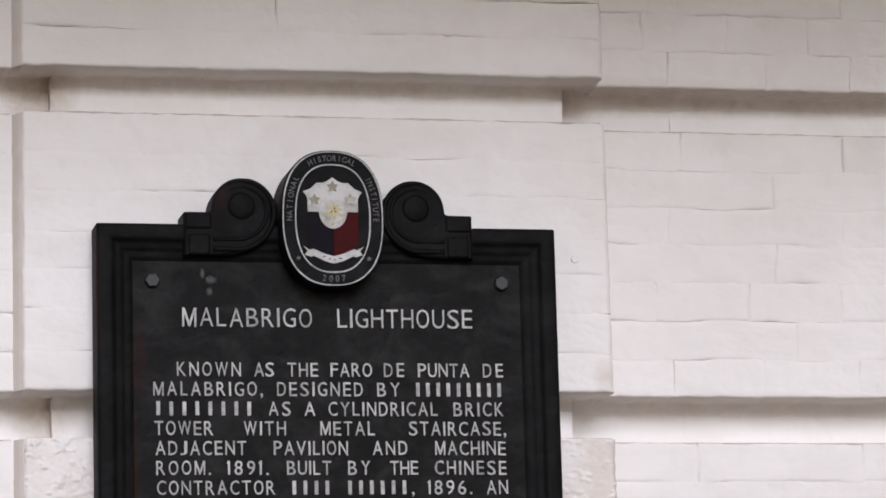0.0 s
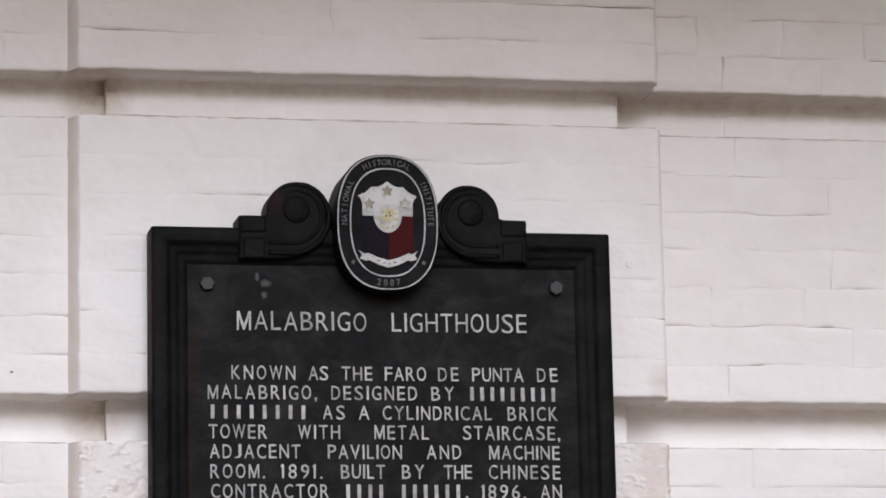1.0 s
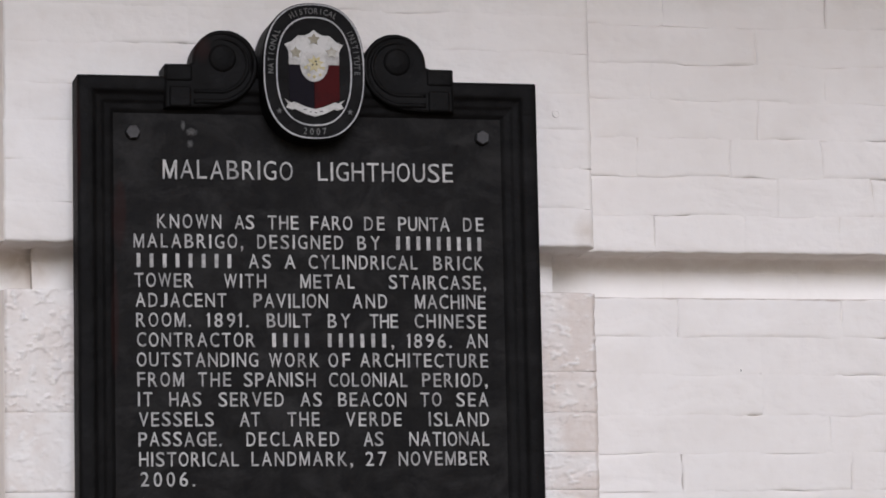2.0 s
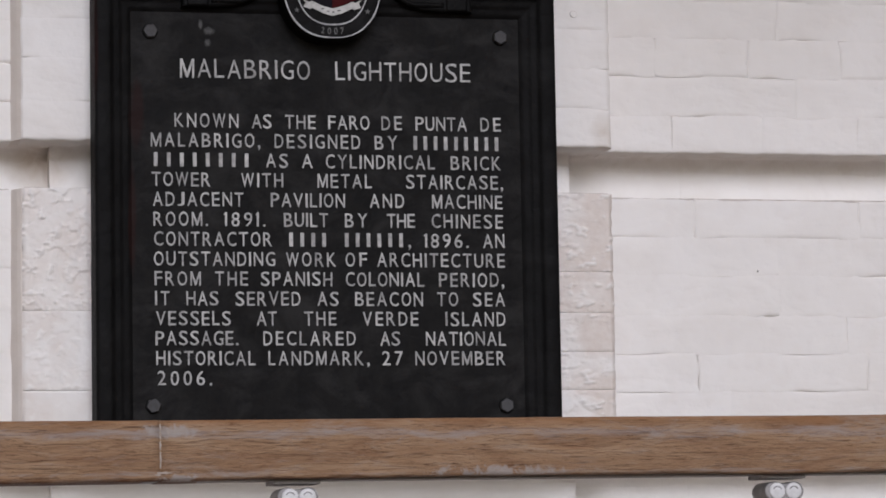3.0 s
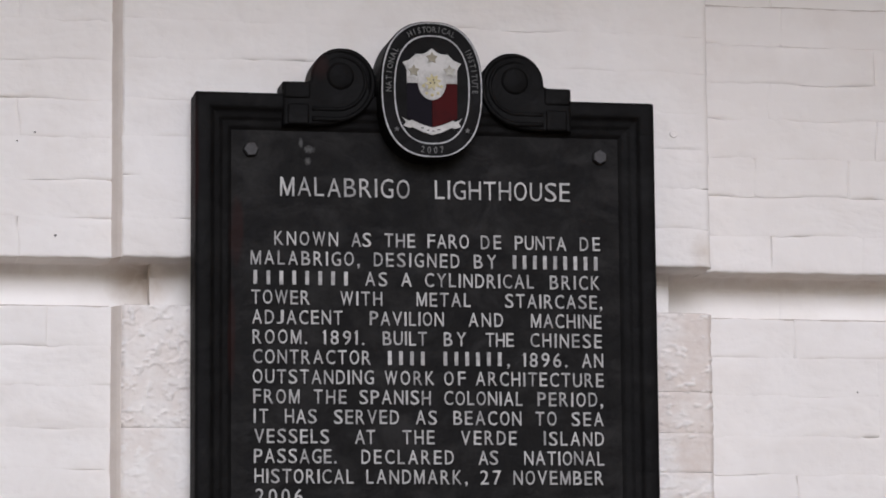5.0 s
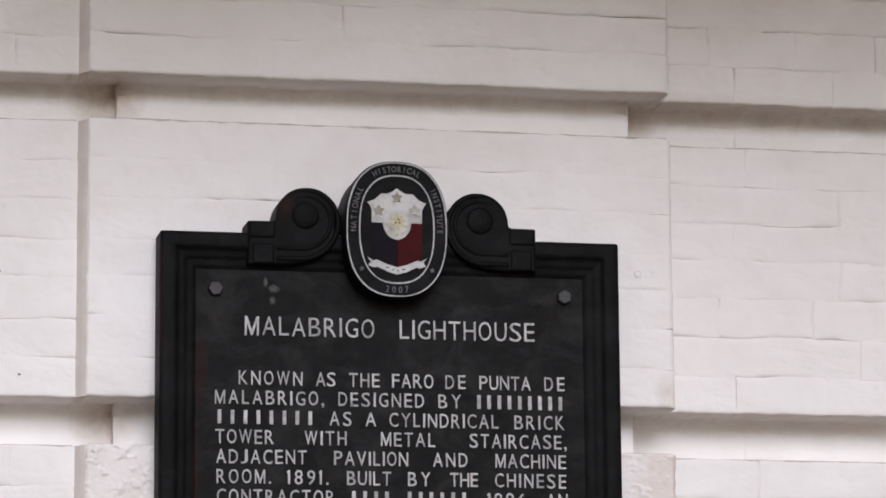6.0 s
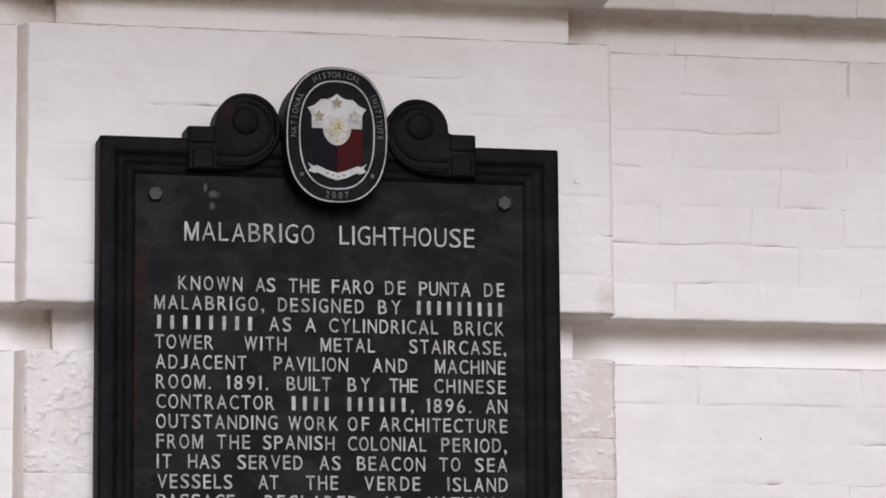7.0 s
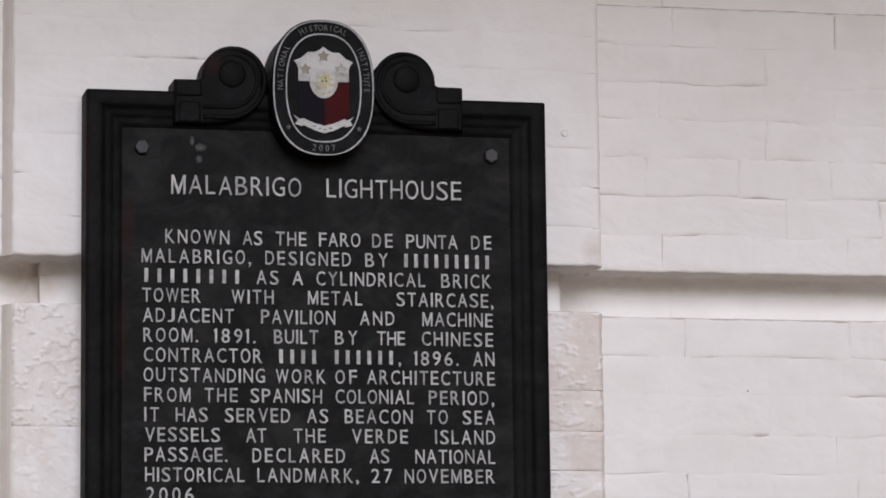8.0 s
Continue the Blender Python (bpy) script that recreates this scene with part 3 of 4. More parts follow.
# a plugged hole in the pilaster and specks on the left panel
plug = empty("wall_plug", (0.3353, PIER_Y - 0.001, ZB + 0.0413), "small painted-over screw plug in the brick pilaster", "plug")
bm = bmesh.new()
add_torus(bm, 0, 0, 0, 0.0042, 0.0011, 20, 8)
part("rim", bm, PAINT, plug, smooth=True)
part("cap", plate(disc(0, 0, 0.0035, 16), 0.002, -0.0002, 0.0004), PAINT, plug, smooth=True)


# ---- the historical marker ----
HALF, TOP, BOTTOM = 0.2975, 0.072, -0.545
marker = empty("historical_marker", (0, 0, ZB), "black cast-iron historical marker with white raised lettering on the pilaster", "plaque")

FRAME = [(0.0, 0.0362), (0.0, -0.0068), (0.0008, -0.0095), (0.0026, -0.0112), (0.0055, -0.0120), (0.0170, -0.0119), (0.0198, -0.0112), (0.0218, -0.0092), (0.0236, -0.0074),
         (0.0265, -0.0066), (0.0305, -0.0064), (0.0326, -0.0054), (0.0342, -0.0042), (0.0370, -0.0036), (0.0405, -0.0034), (0.0430, -0.0026), (0.0452, -0.0010), (0.0490, 0.0013)]


def frame_loop(i, y):
    r = max(0.001, 0.003 - i)
    out = []
    for cx, cz, a0 in ((HALF - i - r, TOP - i - r, 0), (-HALF + i + r, TOP - i - r, 90), (-HALF + i + r, BOTTOM + i + r, 180), (HALF - i - r, BOTTOM + i + r, 270)):
        for k in range(5):
            a = radians(a0 + 22.5 * k)
            out.append((cx + r * math.cos(a), y, cz + r * math.sin(a)))
    return out


bm = bmesh.new()
rings(bm, [frame_loop(i, y) for i, y in FRAME])
part("frame", bm, BLACK, marker, "stepped black border moulding", True)
part("field", box(-0.252, 0.252, 0.0, 0.034, BOTTOM + 0.045, TOP - 0.045), FIELD, marker, "dusty black flat field")


def letters(text, size, thick, bold):
    """The built-in font's outline of a text as a bmesh in x and z, baseline at 0, and its width."""
    cu = bpy.data.curves.new("letters", "FONT")
    cu.body, cu.size, cu.extrude, cu.offset, cu.resolution_u = text, size, thick, bold, 3
    ob = new("letters", cu)
    me = bpy.data.meshes.new_from_object(ob.evaluated_get(bpy.context.evaluated_depsgraph_get()))
    bpy.data.objects.remove(ob)
    bpy.data.curves.remove(cu)
    bm = bmesh.new()
    bm.from_mesh(me)
    bpy.data.meshes.remove(me)
    xs = [v.co.x for v in bm.verts]
    lo, hi = min(xs), max(xs)
    for v in bm.verts:
        v.co = Vector((v.co.x - lo, -v.co.z, v.co.y))
    return bm, hi - lo


def cap_height(size=1.0):
    bm, _ = letters("H", size, 0, 0)
    h = max(v.co.z for v in bm.verts)
    bm.free()
    return h


CAP = cap_height()


def join_into(dst, src, m):
    me = bpy.data.meshes.new("tmp")
    src.transform(m)
    src.to_mesh(me)
    src.free()
    dst.from_mesh(me)
    bpy.data.meshes.remove(me)


WIDTHS = dict(zip("ABCDEFGHIJKLMNOPQRSTUVWXYZ", (0.74, 0.66, 0.68, 0.67, 0.58, 0.57, 0.70, 0.68, 0.0, 0.52, 0.68, 0.53, 0.78, 0.70, 0.72, 0.64, 0.72, 0.67, 0.65, 0.66, 0.68, 0.72, 0.96, 0.7, 0.72, 0.64)))


GLYPHS = {}


def upright_m(cap, thick):
    """An M with upright legs whose middle strokes come down to the baseline."""
    w, k = 0.74, 0.105
    half = [(0, 0), (0, 1), (1.2 * k, 1), (w / 2, 0.29), (w - 1.2 * k, 1), (w, 1), (w, 0), (w - k, 0), (w - k, 0.70), (w / 2 + 0.45 * k, 0.02), (w / 2 - 0.45 * k, 0.02), (k, 0.70), (k, 0)]
    bm = bmesh.new()
    front = [bm.verts.new((x * cap, -thick / 2, z * cap)) for x, z in half]
    back = [bm.verts.new((x * cap, thick / 2, z * cap)) for x, z in half]
    bm.faces.new(front)
    bm.faces.new(back)
    for i in range(len(half)):
        j = (i + 1) % len(half)
        bm.faces.new((front[i], front[j], back[j], back[i]))
    bmesh.ops.triangulate(bm, faces=[f for f in bm.faces if len(f.verts) > 4])
    return bm


def glyph(ch, cap, bold, thick):
    """A raised letter's mesh from x 0 on the baseline, made once for each size; also its width."""
    key = (ch, round(cap, 5))
    if key not in GLYPHS:
        if ch == "M":
            bm, wd = upright_m(cap, thick), 0.74 * cap
        else:
            bm, wd = letters(ch, cap / CAP, thick / 2, bold)
        want = WIDTHS.get(ch, 0.62 if ch in "0236789" else 0.0) * cap
        k = 0.95 * want / wd if want else 1.0
        bm.transform(Matrix.Diagonal((k, 1, 1, 1)))
        if ch == "J":
            low, high = min(v.co.z for v in bm.verts), max(v.co.z for v in bm.verts)
            bm.transform(Matrix.Diagonal((1, 1, cap / (high - low), 1)) @ Matrix.Translation((0, 0, -low)))
        if ch == "1":
            flag = box(-0.13 * cap, 0.02 * cap, -thick / 2, thick / 2, -0.05 * cap, 0.05 * cap)
            join_into(bm, flag, Matrix.Translation((0.02 * cap, 0, 0.90 * cap)) @ pose(0, 0, 0, 0, -42, 0))
        GLYPHS[key] = (mesh_of(bm, "letter", LETTER), wd * k)
    return GLYPHS[key]


def text_line(z, cap, bold, *row):
    """A line of raised letters on the baseline z; row: word by word its text, where it begins and where it ends, in millimetres.
    # stands for a letter of a name, shown as a plain bar."""
    r = random.Random(int(-z * 1e4))
    thick = 0.0018
    for word, x0, x1 in zip(row[0::3], row[1::3], row[2::3]):
        made = [(None, 0.62 * cap) if ch == "#" else glyph(ch, cap, bold, thick) for ch in word]
        total, room = sum(w for _, w in made), (x1 - x0) / 1000 - 0.0006
        space = min(0.33 * cap, max(0.10 * cap, (room - total) / max(1, len(made) - 1)))
        k = (room - space * (len(made) - 1)) / total
        pen = x0 / 1000 + 0.0003
        for me, w in made:
            if me:
                ob = new("letter", me)
            else:
                ob = new("bar", mesh_of(box(0.20 * w, 0.64 * w, -thick / 2, thick / 2, 0.0, cap, 0.0003, 1), "bar", LETTER))
            ob.parent = marker
            ob.scale = (k, 1, 1)
            ob.location = (pen, -0.0012, z + r.uniform(-0.014, 0.014) * cap)
            ob.rotation_euler = (0, radians(r.uniform(-0.8, 0.8)), 0)
            pen += w * k + space


CAPITAL, THIN = 0.0176, 0.00003
text_line(-0.0582, 0.0243, -0.0002, "MALABRIGO", -189.0, -22.2, "LIGHTHOUSE", 10.2, 186.6)
text_line(-0.1212, CAPITAL, THIN, "KNOWN", -196.3, -114.7, "AS", -98.0, -72.3, "THE", -55.5, -15.5, "FARO", -0.1, 54.0, "DE", 69.1, 96.0, "PUNTA", 113.2, 181.0, "DE", 198.4, 225.6)
text_line(-0.1462, CAPITAL, THIN, "MALABRIGO,", -226.6, -86.7, "DESIGNED", -69.3, 41.7, "BY", 59.8, 89.9, "#########", 107.9, 225.9)
text_line(-0.1712, CAPITAL, THIN, "########", -225.1, -98.4, "AS", -80.3, -51.6, "A", -34.5, -20.2, "CYLINDRICAL", -3.6, 138.1, "BRICK", 158.5, 224.6)
text_line(-0.1962, CAPITAL, THIN, "TOWER", -225.4, -151.1, "WITH", -112.3, -58.3, "METAL", -14.7, 55.7, "STAIRCASE,", 99.9, 227.2)
text_line(-0.2212, CAPITAL, THIN, "ADJACENT", -224.4, -109.2, "PAVILION", -75.0, 20.6, "AND", 52.4, 97.5, "MACHINE", 133.2, 225.8)
text_line(-0.2462, CAPITAL, THIN, "ROOM.", -223.9, -154.3, "1891.", -133.5, -81.3, "BUILT", -58.4, -1.3, "BY", 19.9, 49.2, "THE", 74.2, 111.0, "CHINESE", 132.4, 225.9)
text_line(-0.2712, CAPITAL, THIN, "CONTRACTOR", -223.4, -73.3, "####", -54.1, -0.3, "######,", 17.3, 105.5, "1896.", 123.3, 180.8, "AN", 199.2, 227.5)
text_line(-0.2962, CAPITAL, THIN, "OUTSTANDING", -223.6, -69.8, "WORK", -56.3, 8.2, "OF", 20.1, 48.0, "ARCHITECTURE", 60.8, 227.6)
text_line(-0.3212, CAPITAL, THIN, "FROM", -223.1, -164.4, "THE", -146.7, -104.7, "SPANISH", -88.5, 3.0, "COLONIAL", 20.0, 121.8, "PERIOD,", 140.6, 226.5)
text_line(-0.3462, CAPITAL, THIN, "IT", -222.8, -203.9, "HAS", -183.2, -142.3, "SERVED", -121.0, -38.0, "AS", -16.6, 10.8, "BEACON", 31.5, 119.8, "TO", 137.7, 165.6, "SEA", 184.8, 226.8)
text_line(-0.3712, CAPITAL, THIN, "VESSELS", -221.8, -126.8, "AT", -94.5, -68.3, "THE", -33.7, 7.6, "VERDE", 40.9, 113.3, "ISLAND", 148.2, 226.9)
text_line(-0.3962, CAPITAL, THIN, "PASSAGE.", -222.5, -117.4, "DECLARED", -86.4, 32.1, "AS", 63.5, 89.3, "NATIONAL", 122.4, 226.9)
text_line(-0.4212, CAPITAL, THIN, "HISTORICAL", -221.7, -96.1, "LANDMARK,", -80.3, 49.6, "27", 65.5, 92.9, "NOVEMBER", 108.3, 225.8)
text_line(-0.4462, CAPITAL, THIN, "2006.", -220.4, -151.3)


def hex_bolt(x, z, turn):
    b = part("bolt", plate([(0.0092 * math.cos(radians(60 * i + turn)), 0.0092 * math.sin(radians(60 * i + turn))) for i in range(6)], 0.001, -0.0075, 0.0012), BOLT, marker, "grey painted hexagonal bolt head")
    b.location = (x, 0, z)
    w = part("washer", plate(disc(0, 0, 0.0099, 24), 0.001, -0.0012, 0.0006), BLACK, b)
    return b


for x, z, turn in ((-0.226, 0.0, 4), (0.226, 0.0007, 28), (-0.2255, -0.472, 12), (0.226, -0.4725, 33)):
    hex_bolt(x, z, turn)


def scroll(sgn):
    """A volute whose tail runs out along the top border."""
    cx, cz, r = 0.112, 0.0925, 0.0392
    out = [(0.187, 0.030), (0.187, 0.0855), (0.1855, 0.087), (0.156, 0.0872), (0.1515, 0.0895)]
    for k in range(22):
        a = radians(2 + 192 * k / 21)
        out.append((cx + r * math.cos(a), cz + r * math.sin(a)))
    out += [(0.0725, 0.073), (0.0775, 0.058), (0.0875, 0.046), (0.103, 0.0365), (0.122, 0.032), (0.145, 0.0302)]
    base = part("scroll", plate([(sgn * x, z) for x, z in out], 0.0355, -0.0150, 0.004), BLACK, marker, "black cast volute beside the seal")
    for z0, inner, t in ((0.0390, 0.0350, 0.0036), (0.0520, 0.0272, 0.0029)):
        path = [(0.150 - 0.038 * k / 5, z0) for k in range(6)]
        big = cz - z0
        for k in range(1, 25):
            u = k / 24
            a = radians(270 - 210 * u)
            rr = inner + (big - inner) * (1 - u) ** 2.2
            path.append((cx + rr * math.cos(a), cz + rr * math.sin(a)))
        bm = bmesh.new()
        loops = []
        for k, (x, z) in enumerate(path):
            (ax, az), (bx, bz) = path[max(0, k - 1)], path[min(len(path) - 1, k + 1)]
            ln = math.hypot(bx - ax, bz - az)
            nx, nz = -(bz - az) / ln, (bx - ax) / ln
            tt = t * (1.0 if k < 24 else max(0.25, (30 - k) / 6))
            loops.append([(sgn * (x + nx * tt * math.cos(b)), -0.0145 - 0.9 * tt * math.sin(b), z + nz * tt * math.cos(b)) for b in (radians(45 * q) for q in range(8))])
        rings(bm, loops, True, True)
        part("rib", bm, BLACK, base, smooth=True)
    part("eye", plate(disc(sgn * (cx + 0.001), 0.0950, 0.0190, 32), -0.012, -0.0172, 0.005), BLACK, base, smooth=True)
    x0, x1 = sorted((sgn * 0.1515, sgn * 0.1855))
    part("upper_block", box(x0, x1, -0.0172, -0.006, 0.0645, 0.0860, 0.0034, 4), BLACK, base)
    x0, x1 = sorted((sgn * 0.1530, sgn * 0.1815))
    part("lower_block", box(x0, x1, -0.0170, -0.006, 0.0310, 0.0585, 0.0034, 4), BLACK, base)


scroll(-1)
scroll(1)

# the oval seal
SX, SZ, SEAL_Y = 0.0, 0.0758, -0.040


def oval(a, b, n=56, power=2.45):
    out = []
    for i in range(n):
        t = 2 * math.pi * i / n
        c, s = math.cos(t), math.sin(t)
        out.append((SX + a * math.copysign(abs(c) ** (2 / power), c), SZ + b * math.copysign(abs(s) ** (2 / power), s)))
    return out


def oval_band(a, b, w, y, t, power=2.45):
    bm = bmesh.new()
    k = [noise.noise(Vector((math.cos(q * 0.1122) * 3, math.sin(q * 0.1122) * 3, a * 90))) for q in range(56)]
    o = [(x * (1 + 0.007 * e), SZ + (z - SZ) * (1 + 0.005 * e)) for (x, z), e in zip(oval(a, b, power=power), k)]
    i = [(x * (1 + 0.008 * e), SZ + (z - SZ) * (1 + 0.006 * e)) for (x, z), e in zip(oval(a - w, b - w, power=power), k[7:] + k[:7])]
    rings(bm, [[(x, y + t, z) for x, z in o], [(x, y, z) for x, z in o], [(x, y, z) for x, z in i], [(x, y + t, z) for x, z in i]])
    return bm


seal = part("seal", plate(oval(0.0665, 0.0885), 0.036, SEAL_Y, 0.003), BLACK, marker, "raised oval seal with a painted shield")
part("outer_ring", oval_band(0.0648, 0.0868, 0.0017, SEAL_Y - 0.0010, 0.002), RING_LINE, seal)
part("inner_ring", oval_band(0.0488, 0.0702, 0.0017, SEAL_Y - 0.0010, 0.002), RING_LINE, seal)
F = SEAL_Y - 0.0004


def painted(name, pts, mat, y, label=""):
    return part(name, plate(pts, SEAL_Y + 0.001, y, 0.0004), mat, seal, label)


chief = [(-0.0325, 0.0838), (-0.0325, 0.1000), (-0.0345, 0.1052), (-0.0380, 0.1100), (-0.0290, 0.1135), (-0.0240, 0.1180), (-0.0205, 0.1215), (-0.0120, 0.1215),
         (-0.0060, 0.1242), (0.0, 0.1288), (0.0060, 0.1242), (0.0120, 0.1215), (0.0205, 0.1215), (0.0240, 0.1180), (0.0290, 0.1135), (0.0380, 0.1100),
         (0.0345, 0.1052), (0.0325, 0.1000), (0.0325, 0.0838)]
painted("shield_chief", chief, SEAL_WHITE, F - 0.0010, "white top of the shield")
painted("shield_blue", [(-0.0325, 0.0838), (-0.0001, 0.0838), (-0.0001, 0.0255), (-0.0100, 0.0300), (-0.0325, 0.0390)], SEAL_BLUE, F - 0.0007, "dark blue quarter")
painted("shield_red", [(0.0001, 0.0838), (0.0325, 0.0838), (0.0325, 0.0390), (0.0100, 0.0300), (0.0001, 0.0255)], SEAL_RED, F - 0.0007, "dark red quarter")
painted("shield_oval", disc(0.0, 0.0860, 0.0185, 32, 0.0240), SEAL_WHITE, F - 0.0018, "white oval in the middle")


def star(cx, cz, r, n=5, inner=0.42, turn=90):
    return [(cx + (r if k % 2 == 0 else r * inner) * math.cos(radians(turn + 180 * k / n)), cz + (r if k % 2 == 0 else r * inner) * math.sin(radians(turn + 180 * k / n))) for k in range(2 * n)]


for cx, cz in ((0.0, 0.1165), (-0.0235, 0.0992), (0.0225, 0.1000)):
    painted("star", star(cx, cz, 0.0080, 5, 0.55), SEAL_STAR, F - 0.0022, "faded gold star")
painted("sun", star(0.001, 0.0850, 0.0115, 8, 0.6, 11), SEAL_GOLD, F - 0.0026, "faded gold sun")
for cx, cz in ((0.0030, 0.0842), (-0.0022, 0.0838), (0.0018, 0.0880)):
    painted("sun_mark", disc(cx, cz, 0.0013, 8), BOLT, F - 0.0030)
for cx, cz in ((-0.0070, 0.0705), (0.0, 0.0685), (0.0075, 0.0708), (-0.0110, 0.0800), (0.0120, 0.0795)):
    painted("rosette", star(cx, cz, 0.0026, 6, 0.7), SEAL_GOLD, F - 0.0024)
upper = [(-0.0385, 0.0395), (-0.0300, 0.0345), (-0.0265, 0.0362), (-0.0120, 0.0300), (0.0, 0.0268), (0.0120, 0.0300), (0.0265, 0.0362), (0.0300, 0.0345), (0.0385, 0.0395)]
lower = [(0.0340, 0.0335), (0.0372, 0.0285), (0.0285, 0.0255), (0.0255, 0.0270), (0.0120, 0.0205), (0.0, 0.0172), (-0.0120, 0.0205), (-0.0255, 0.0270), (-0.0285, 0.0255), (-0.0372, 0.0285), (-0.0340, 0.0335)]
ribbon = upper + lower
for cx, cz, w in ((-0.0125, 0.0262, 0.0040), (-0.0055, 0.0232, 0.0028), (0.0012, 0.0222, 0.0030), (0.0085, 0.0240, 0.0042)):
    painted("ribbon_mark", [(cx - w / 2, cz - 0.0007), (cx + w / 2, cz - 0.0007), (cx + w / 2, cz + 0.0007), (cx - w / 2, cz + 0.0007)], BOLT, F - 0.0021)
painted("ribbon", ribbon, SEAL_WHITE, F - 0.0016, "white painted ribbon")
for cx, cz in ((-0.0455, 0.0240), (0.0455, 0.0240)):
    painted("small_star", star(cx, cz, 0.0040), SEAL_LINE, F - 0.0012)


def ring_text(word, mid, a, b, cap, span, flip=False, power=2.45):
    """Letters round the oval between its two rings; mid and span in degrees of the parameter."""
    bm = bmesh.new()

    def at(t):
        c, s = math.cos(t), math.sin(t)
        return (SX + a * math.copysign(abs(c) ** (2 / power), c), SZ + b * math.copysign(abs(s) ** (2 / power), s))

    turns = [radians(mid + (q / 120 - 0.5) * (span if flip else -span)) for q in range(121)]
    run = [0.0]
    for t0, t1 in zip(turns, turns[1:]):
        run.append(run[-1] + math.dist(at(t0), at(t1)))
    for i, ch in enumerate(word):
        want = run[-1] * (i + 0.5) / len(word)
        t = turns[min(range(121), key=lambda q: abs(run[q] - want))]
        p = []
        for e in (-0.01, 0.0, 0.01):
            p.append(at(t + e))
        tx, tz = p[0][0] - p[2][0], p[0][1] - p[2][1]
        if flip:
            tx, tz = -tx, -tz
        ang = math.atan2(tz, tx)
        lb, wd = letters(ch, cap / CAP, 0.0006, 0.0)
        join_into(bm, lb, Matrix.Translation((p[1][0], SEAL_Y - 0.0008, p[1][1])) @ Matrix.Rotation(-ang, 4, "Y") @ Matrix.Translation((-wd * 0.42, 0, -cap / 2)) @ Matrix.Diagonal((0.85, 1, 1, 1)))
    return part("seal_lettering", bm, SEAL_LINE, seal)


ring_text("NATIONAL", 161, 0.0558, 0.0776, 0.0072, 42)
ring_text("HISTORICAL", 90, 0.0558, 0.0776, 0.0072, 58)
ring_text("INSTITUTE", 19, 0.0558, 0.0776, 0.0072, 42)
ring_text("2007", 270, 0.0558, 0.0776, 0.0080, 26, True)

# ---- the porch railing in front of the wall ----
RAIL_Y, RAIL_TOP, RAIL_BOT = -0.900, -0.5450, -0.6030
railing = empty("porch_railing", (0, RAIL_Y, ZB + RAIL_BOT), "weathered brown wooden handrail on white iron balusters", "railing")
railing.location.z += 0.0008
railing.rotation_euler = (0, radians(-0.25), 0)  # the rail climbs a little to the right


def handrail(x0, x1, seed):
    """A squared timber with rounded, uneven edges, running along x."""
    bm = bmesh.new()
    prof = []
    h, d, r = RAIL_TOP - RAIL_BOT, 0.068, 0.0028
    for cy, cz, a0, rr in ((r, h - r, 90, r), (0.004, 0.004, 180, 0.004), (d - 0.004, 0.004, 270, 0.004), (d - r, h - r, 0, r)):
        for k in range(4):
            a = radians(a0 + 30 * k)
            prof.append((cy + rr * math.cos(a), cz + rr * math.sin(a)))
    n = max(2, int((x1 - x0) / 0.012))
    loops = []
    for i in range(n + 1):
        x = x0 + (x1 - x0) * i / n
        loop = []
        for y, z in prof:
            q = Vector((x * 9, z * 30, seed + y * 20))
            w = noise.fractal(q, 1.0, 2.0, 4)
            low = 1.0 if z < h / 2 else 0.35
            sag = (min(0.006, max(0.0, -0.2 - x) * 0.012) + 0.004 * math.exp(-((x + 0.555) / 0.012) ** 2)) if z < h / 2 else 0.0
            wave = 0.0018 * noise.noise(Vector((x * 5.5, 2.2, seed))) * low
            loop.append((x, y + 0.0009 * w, z + 0.0010 * w * low + wave - sag))
        loops.append(loop)
    rings(bm, loops, True, True)
    return bm


JOINT_X = -0.3431
part("handrail", handrail(-2.6, JOINT_X - 0.0001, 1.0), WOOD, railing, "brown weathered timber rail", True)
part("handrail", handrail(JOINT_X + 0.0001, 2.6, 5.0), WOOD, railing, "brown weathered timber rail", True)
bm = bmesh.new()
frng = random.Random(3)
def flake_patch(bm, pts, y):
    rings(bm, [[(px, 0.003, pz) for px, pz in pts], [(px, y, pz) for px, pz in pts]], False, True)


for z0, z1 in ((0.0465, 0.0395), (0.0375, 0.0290), (0.0265, 0.0105), (0.0480, 0.0540)):
    n = 7
    mid = [(JOINT_X + 0.0009 * noise.noise(Vector((z0 * 900, q * 0.8, 2.0))), z0 + (z1 - z0) * q / n, 0.0004 + 0.0018 * abs(noise.noise(Vector((z0 * 500, q * 0.9, 7.0))))) for q in range(n + 1)]
    flake_patch(bm, [(x - w, z) for x, z, w in mid] + [(x + w, z) for x, z, w in reversed(mid)], -0.0010)
for cx, cz, rx, rz in ((JOINT_X + 0.004, 0.0060, 0.0085, 0.0016), (JOINT_X - 0.003, 0.0042, 0.0035, 0.0012), (JOINT_X + 0.0005, 0.0440, 0.0016, 0.0012)):
    flake_patch(bm, [(cx + rx * frng.uniform(0.6, 1.1) * math.cos(2 * math.pi * q / 14), cz + rz * frng.uniform(0.5, 1.1) * math.sin(2 * math.pi * q / 14)) for q in range(14)], -0.0009)
part("joint_filler", bm, CAULK, railing, "pale crumbling filler in the rail's joint")
part("flat_bar", box(-2.6, 2.6, 0.020, 0.058, -0.0018, 0.0010, 0.001), IRON_SHADED, railing, "flat iron bar, greyed for the shade under the rail")


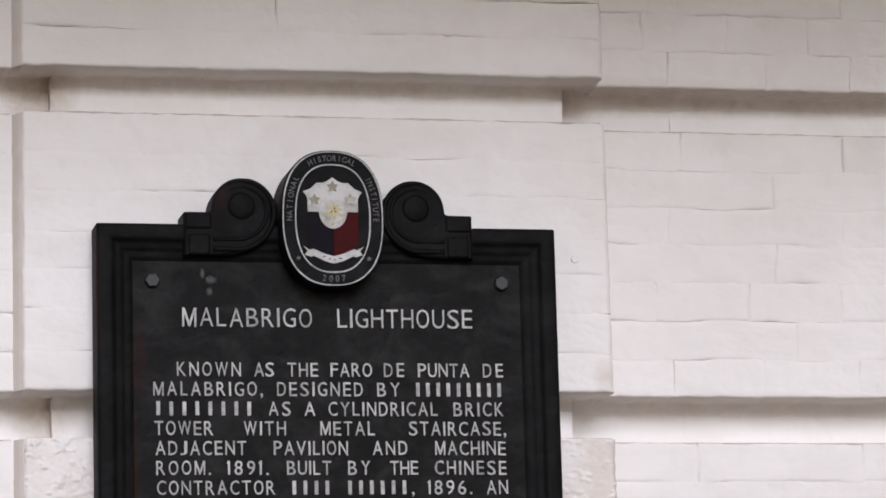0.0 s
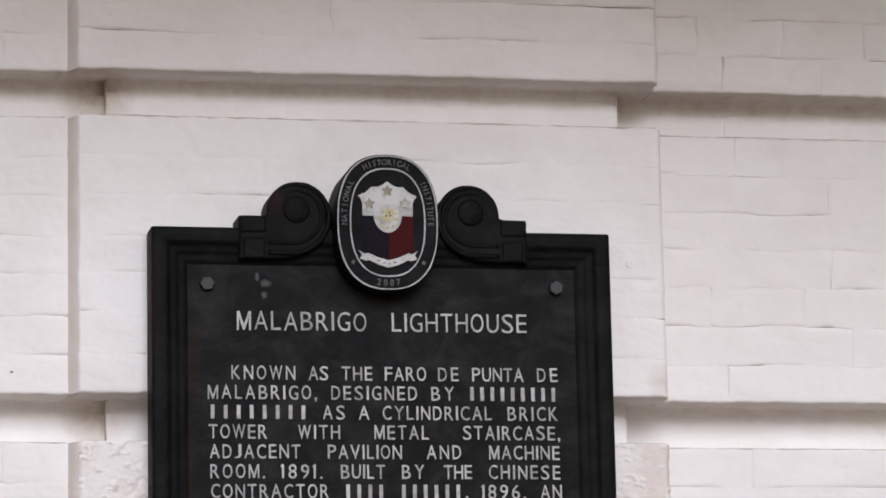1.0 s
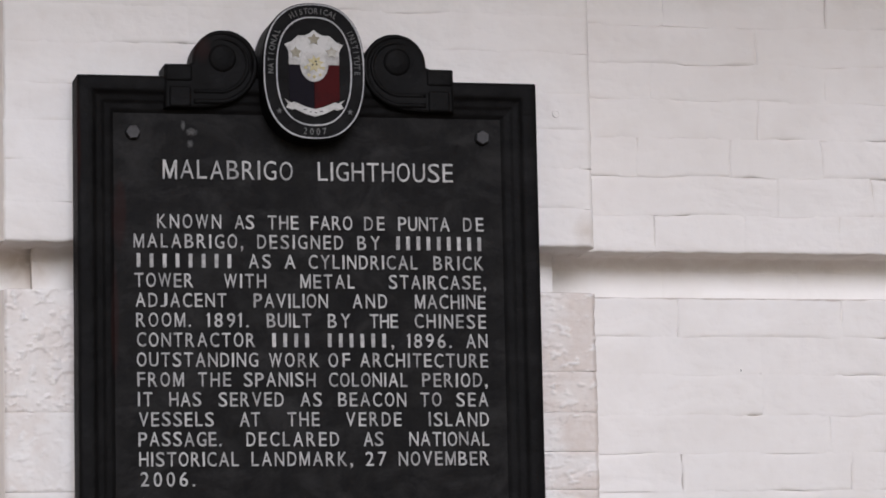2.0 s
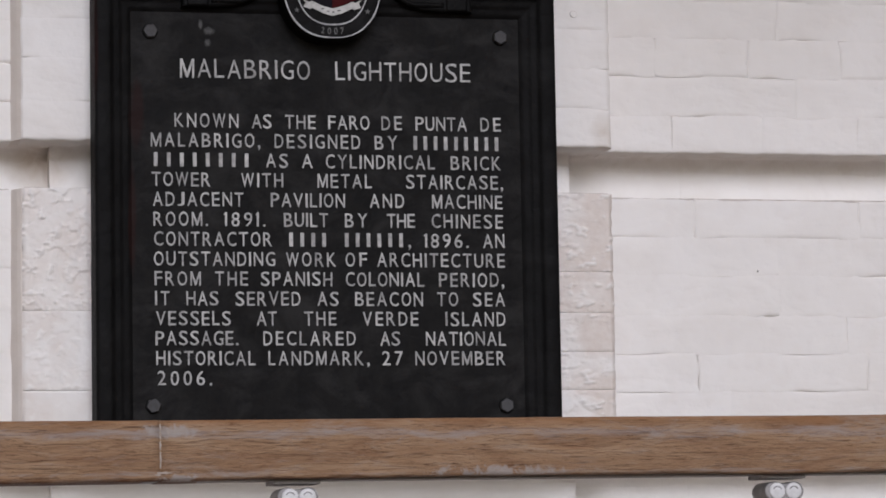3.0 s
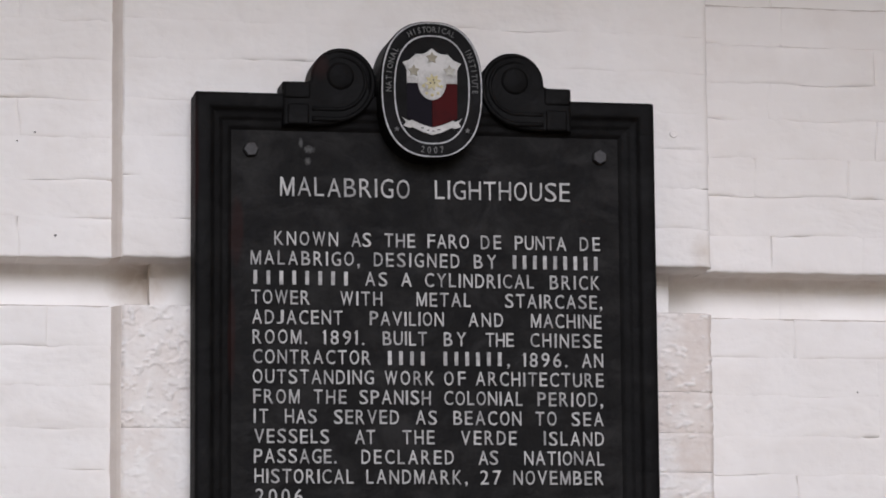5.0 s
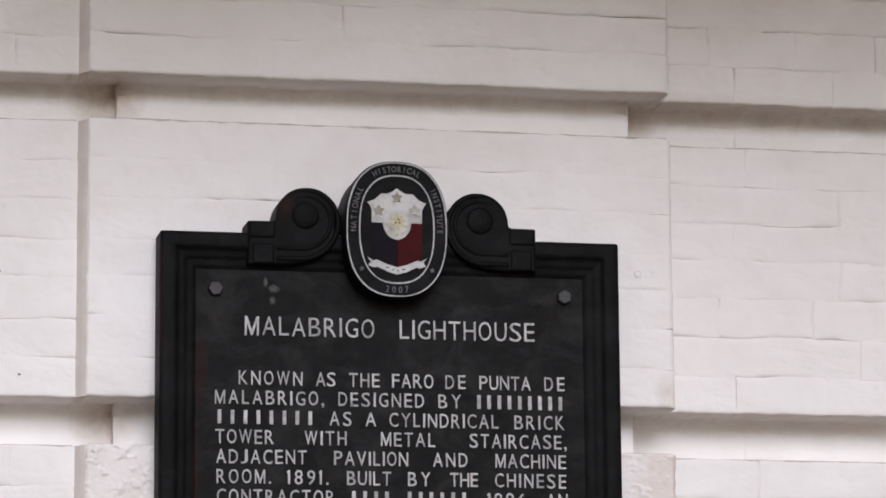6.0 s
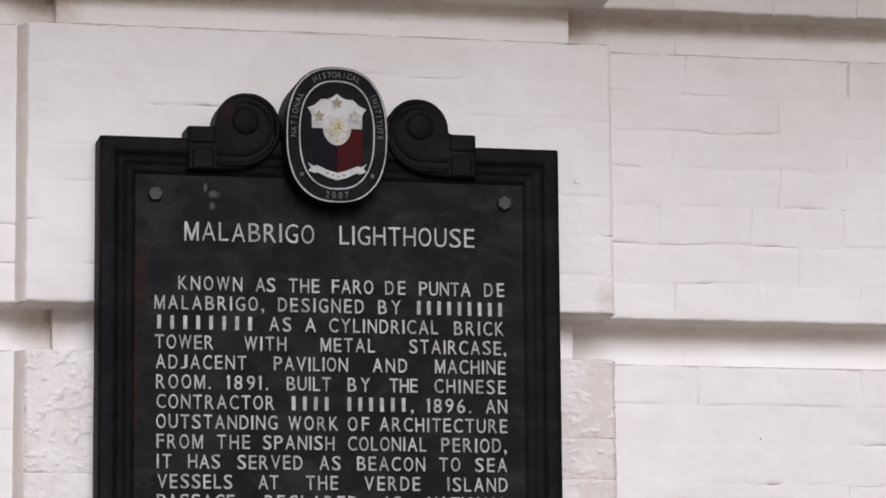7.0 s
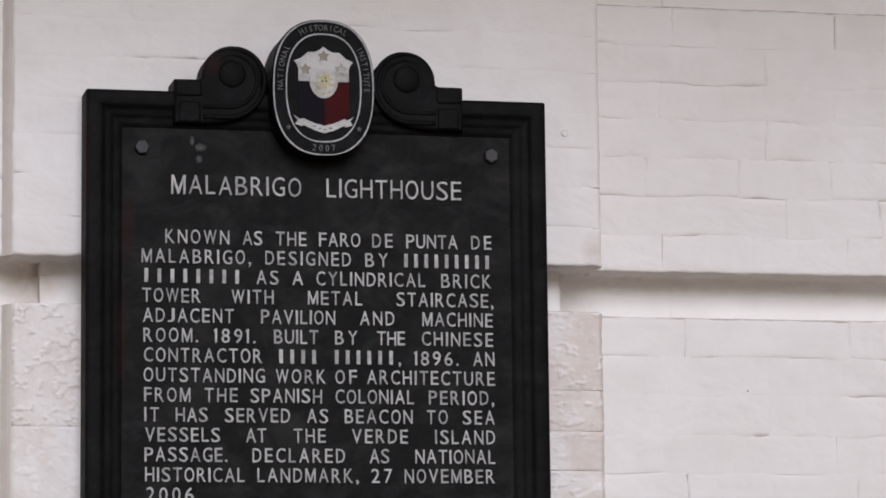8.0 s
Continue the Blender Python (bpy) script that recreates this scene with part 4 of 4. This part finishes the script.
def baluster(x):
    b = part("baluster", box(-0.0065, 0.0065, 0.036, 0.049, -0.905, -0.030, 0.002), IRON, railing, "white cast-iron baluster with a double volute head")
    b.location = (x, 0, 0)
    part("cap_plate", box(-0.0255, 0.0225, 0.016, 0.060, -0.0056, -0.0017, 0.0006), IRON_SHADED, b)
    out = [(0.0, -0.0335)]
    for cx, a0, a1 in ((0.0105, -70, 130), (-0.0105, 50, 250)):
        for k in range(11):
            a = radians(a0 + (a1 - a0) * k / 10)
            out.append((cx + 0.0105 * math.cos(a), -0.0185 + 0.0098 * math.sin(a)))
    head = part("head", plate(out, 0.062, 0.018, 0.0015), IRON_SHADED, b)
    for sgn in (-1, 1):
        x = 0.0008 + sgn * 0.0088
        eye = part("volute", plate(disc(x, -0.0185, 0.0086, 24), 0.020, 0.0160, 0.0018), IRON, head, smooth=True)
        bm = bmesh.new()
        add_torus(bm, x, 0.0165, -0.0185, 0.0046, 0.0009, 14, 8, radians(25), radians(155))
        part("volute_line", bm, IRON_SHADED, head, smooth=True)
    return b


for k in range(-4, 6):
    baluster(-0.2035 + 0.5065 * k)


# ---- the rest of the brickwork, out along the walls ----
def far_bricks(wall, spans, face, tops):
    """Bricks past the nearest stretch, joined; spans: stretches of x."""
    r = random.Random(len(wall.name))
    bm = bmesh.new()
    for top, first, last in tops:
        for c in range(first, last):
            z1 = ZB + top - BLOCK_H * c / 7
            for a, b in spans:
                x = a
                while x < b - 0.01:
                    w = min(b - x, (0.118 if c % 2 == 0 else 0.235) * r.uniform(0.94, 1.06))
                    y = face + r.uniform(-0.0006, 0.0006)
                    add_box(bm, x + 0.0005, x + w - 0.0005, y, face + 0.02, z1 - BLOCK_H / 7 + 0.0006, z1 - 0.0004)
                    x += w
    return tagged(part("far_brick", bm, PAINT, wall), kind="stuff")


ALL = [(BLOCK_TOPS[0] + 0.419, 2, 7), *[(t, 0, 7) for t in BLOCK_TOPS], (BLOCK_TOPS[-1] - 0.419, 0, 7)]
NEAR = [(BLOCK_TOPS[0] + 0.419, 2, 7), (BLOCK_TOPS[0], 0, 2), (BLOCK_TOPS[3], 0, 7), (BLOCK_TOPS[-1] - 0.419, 0, 7)]
far_bricks(wall_right, [(1.151, 3.2)], PANEL_Y, ALL)
far_bricks(wall_left, [(-3.2, -0.921)], LEFT_Y, ALL)
far_bricks(wall_pier, [(-PIER_X, PIER_X)], PIER_Y, NEAR)
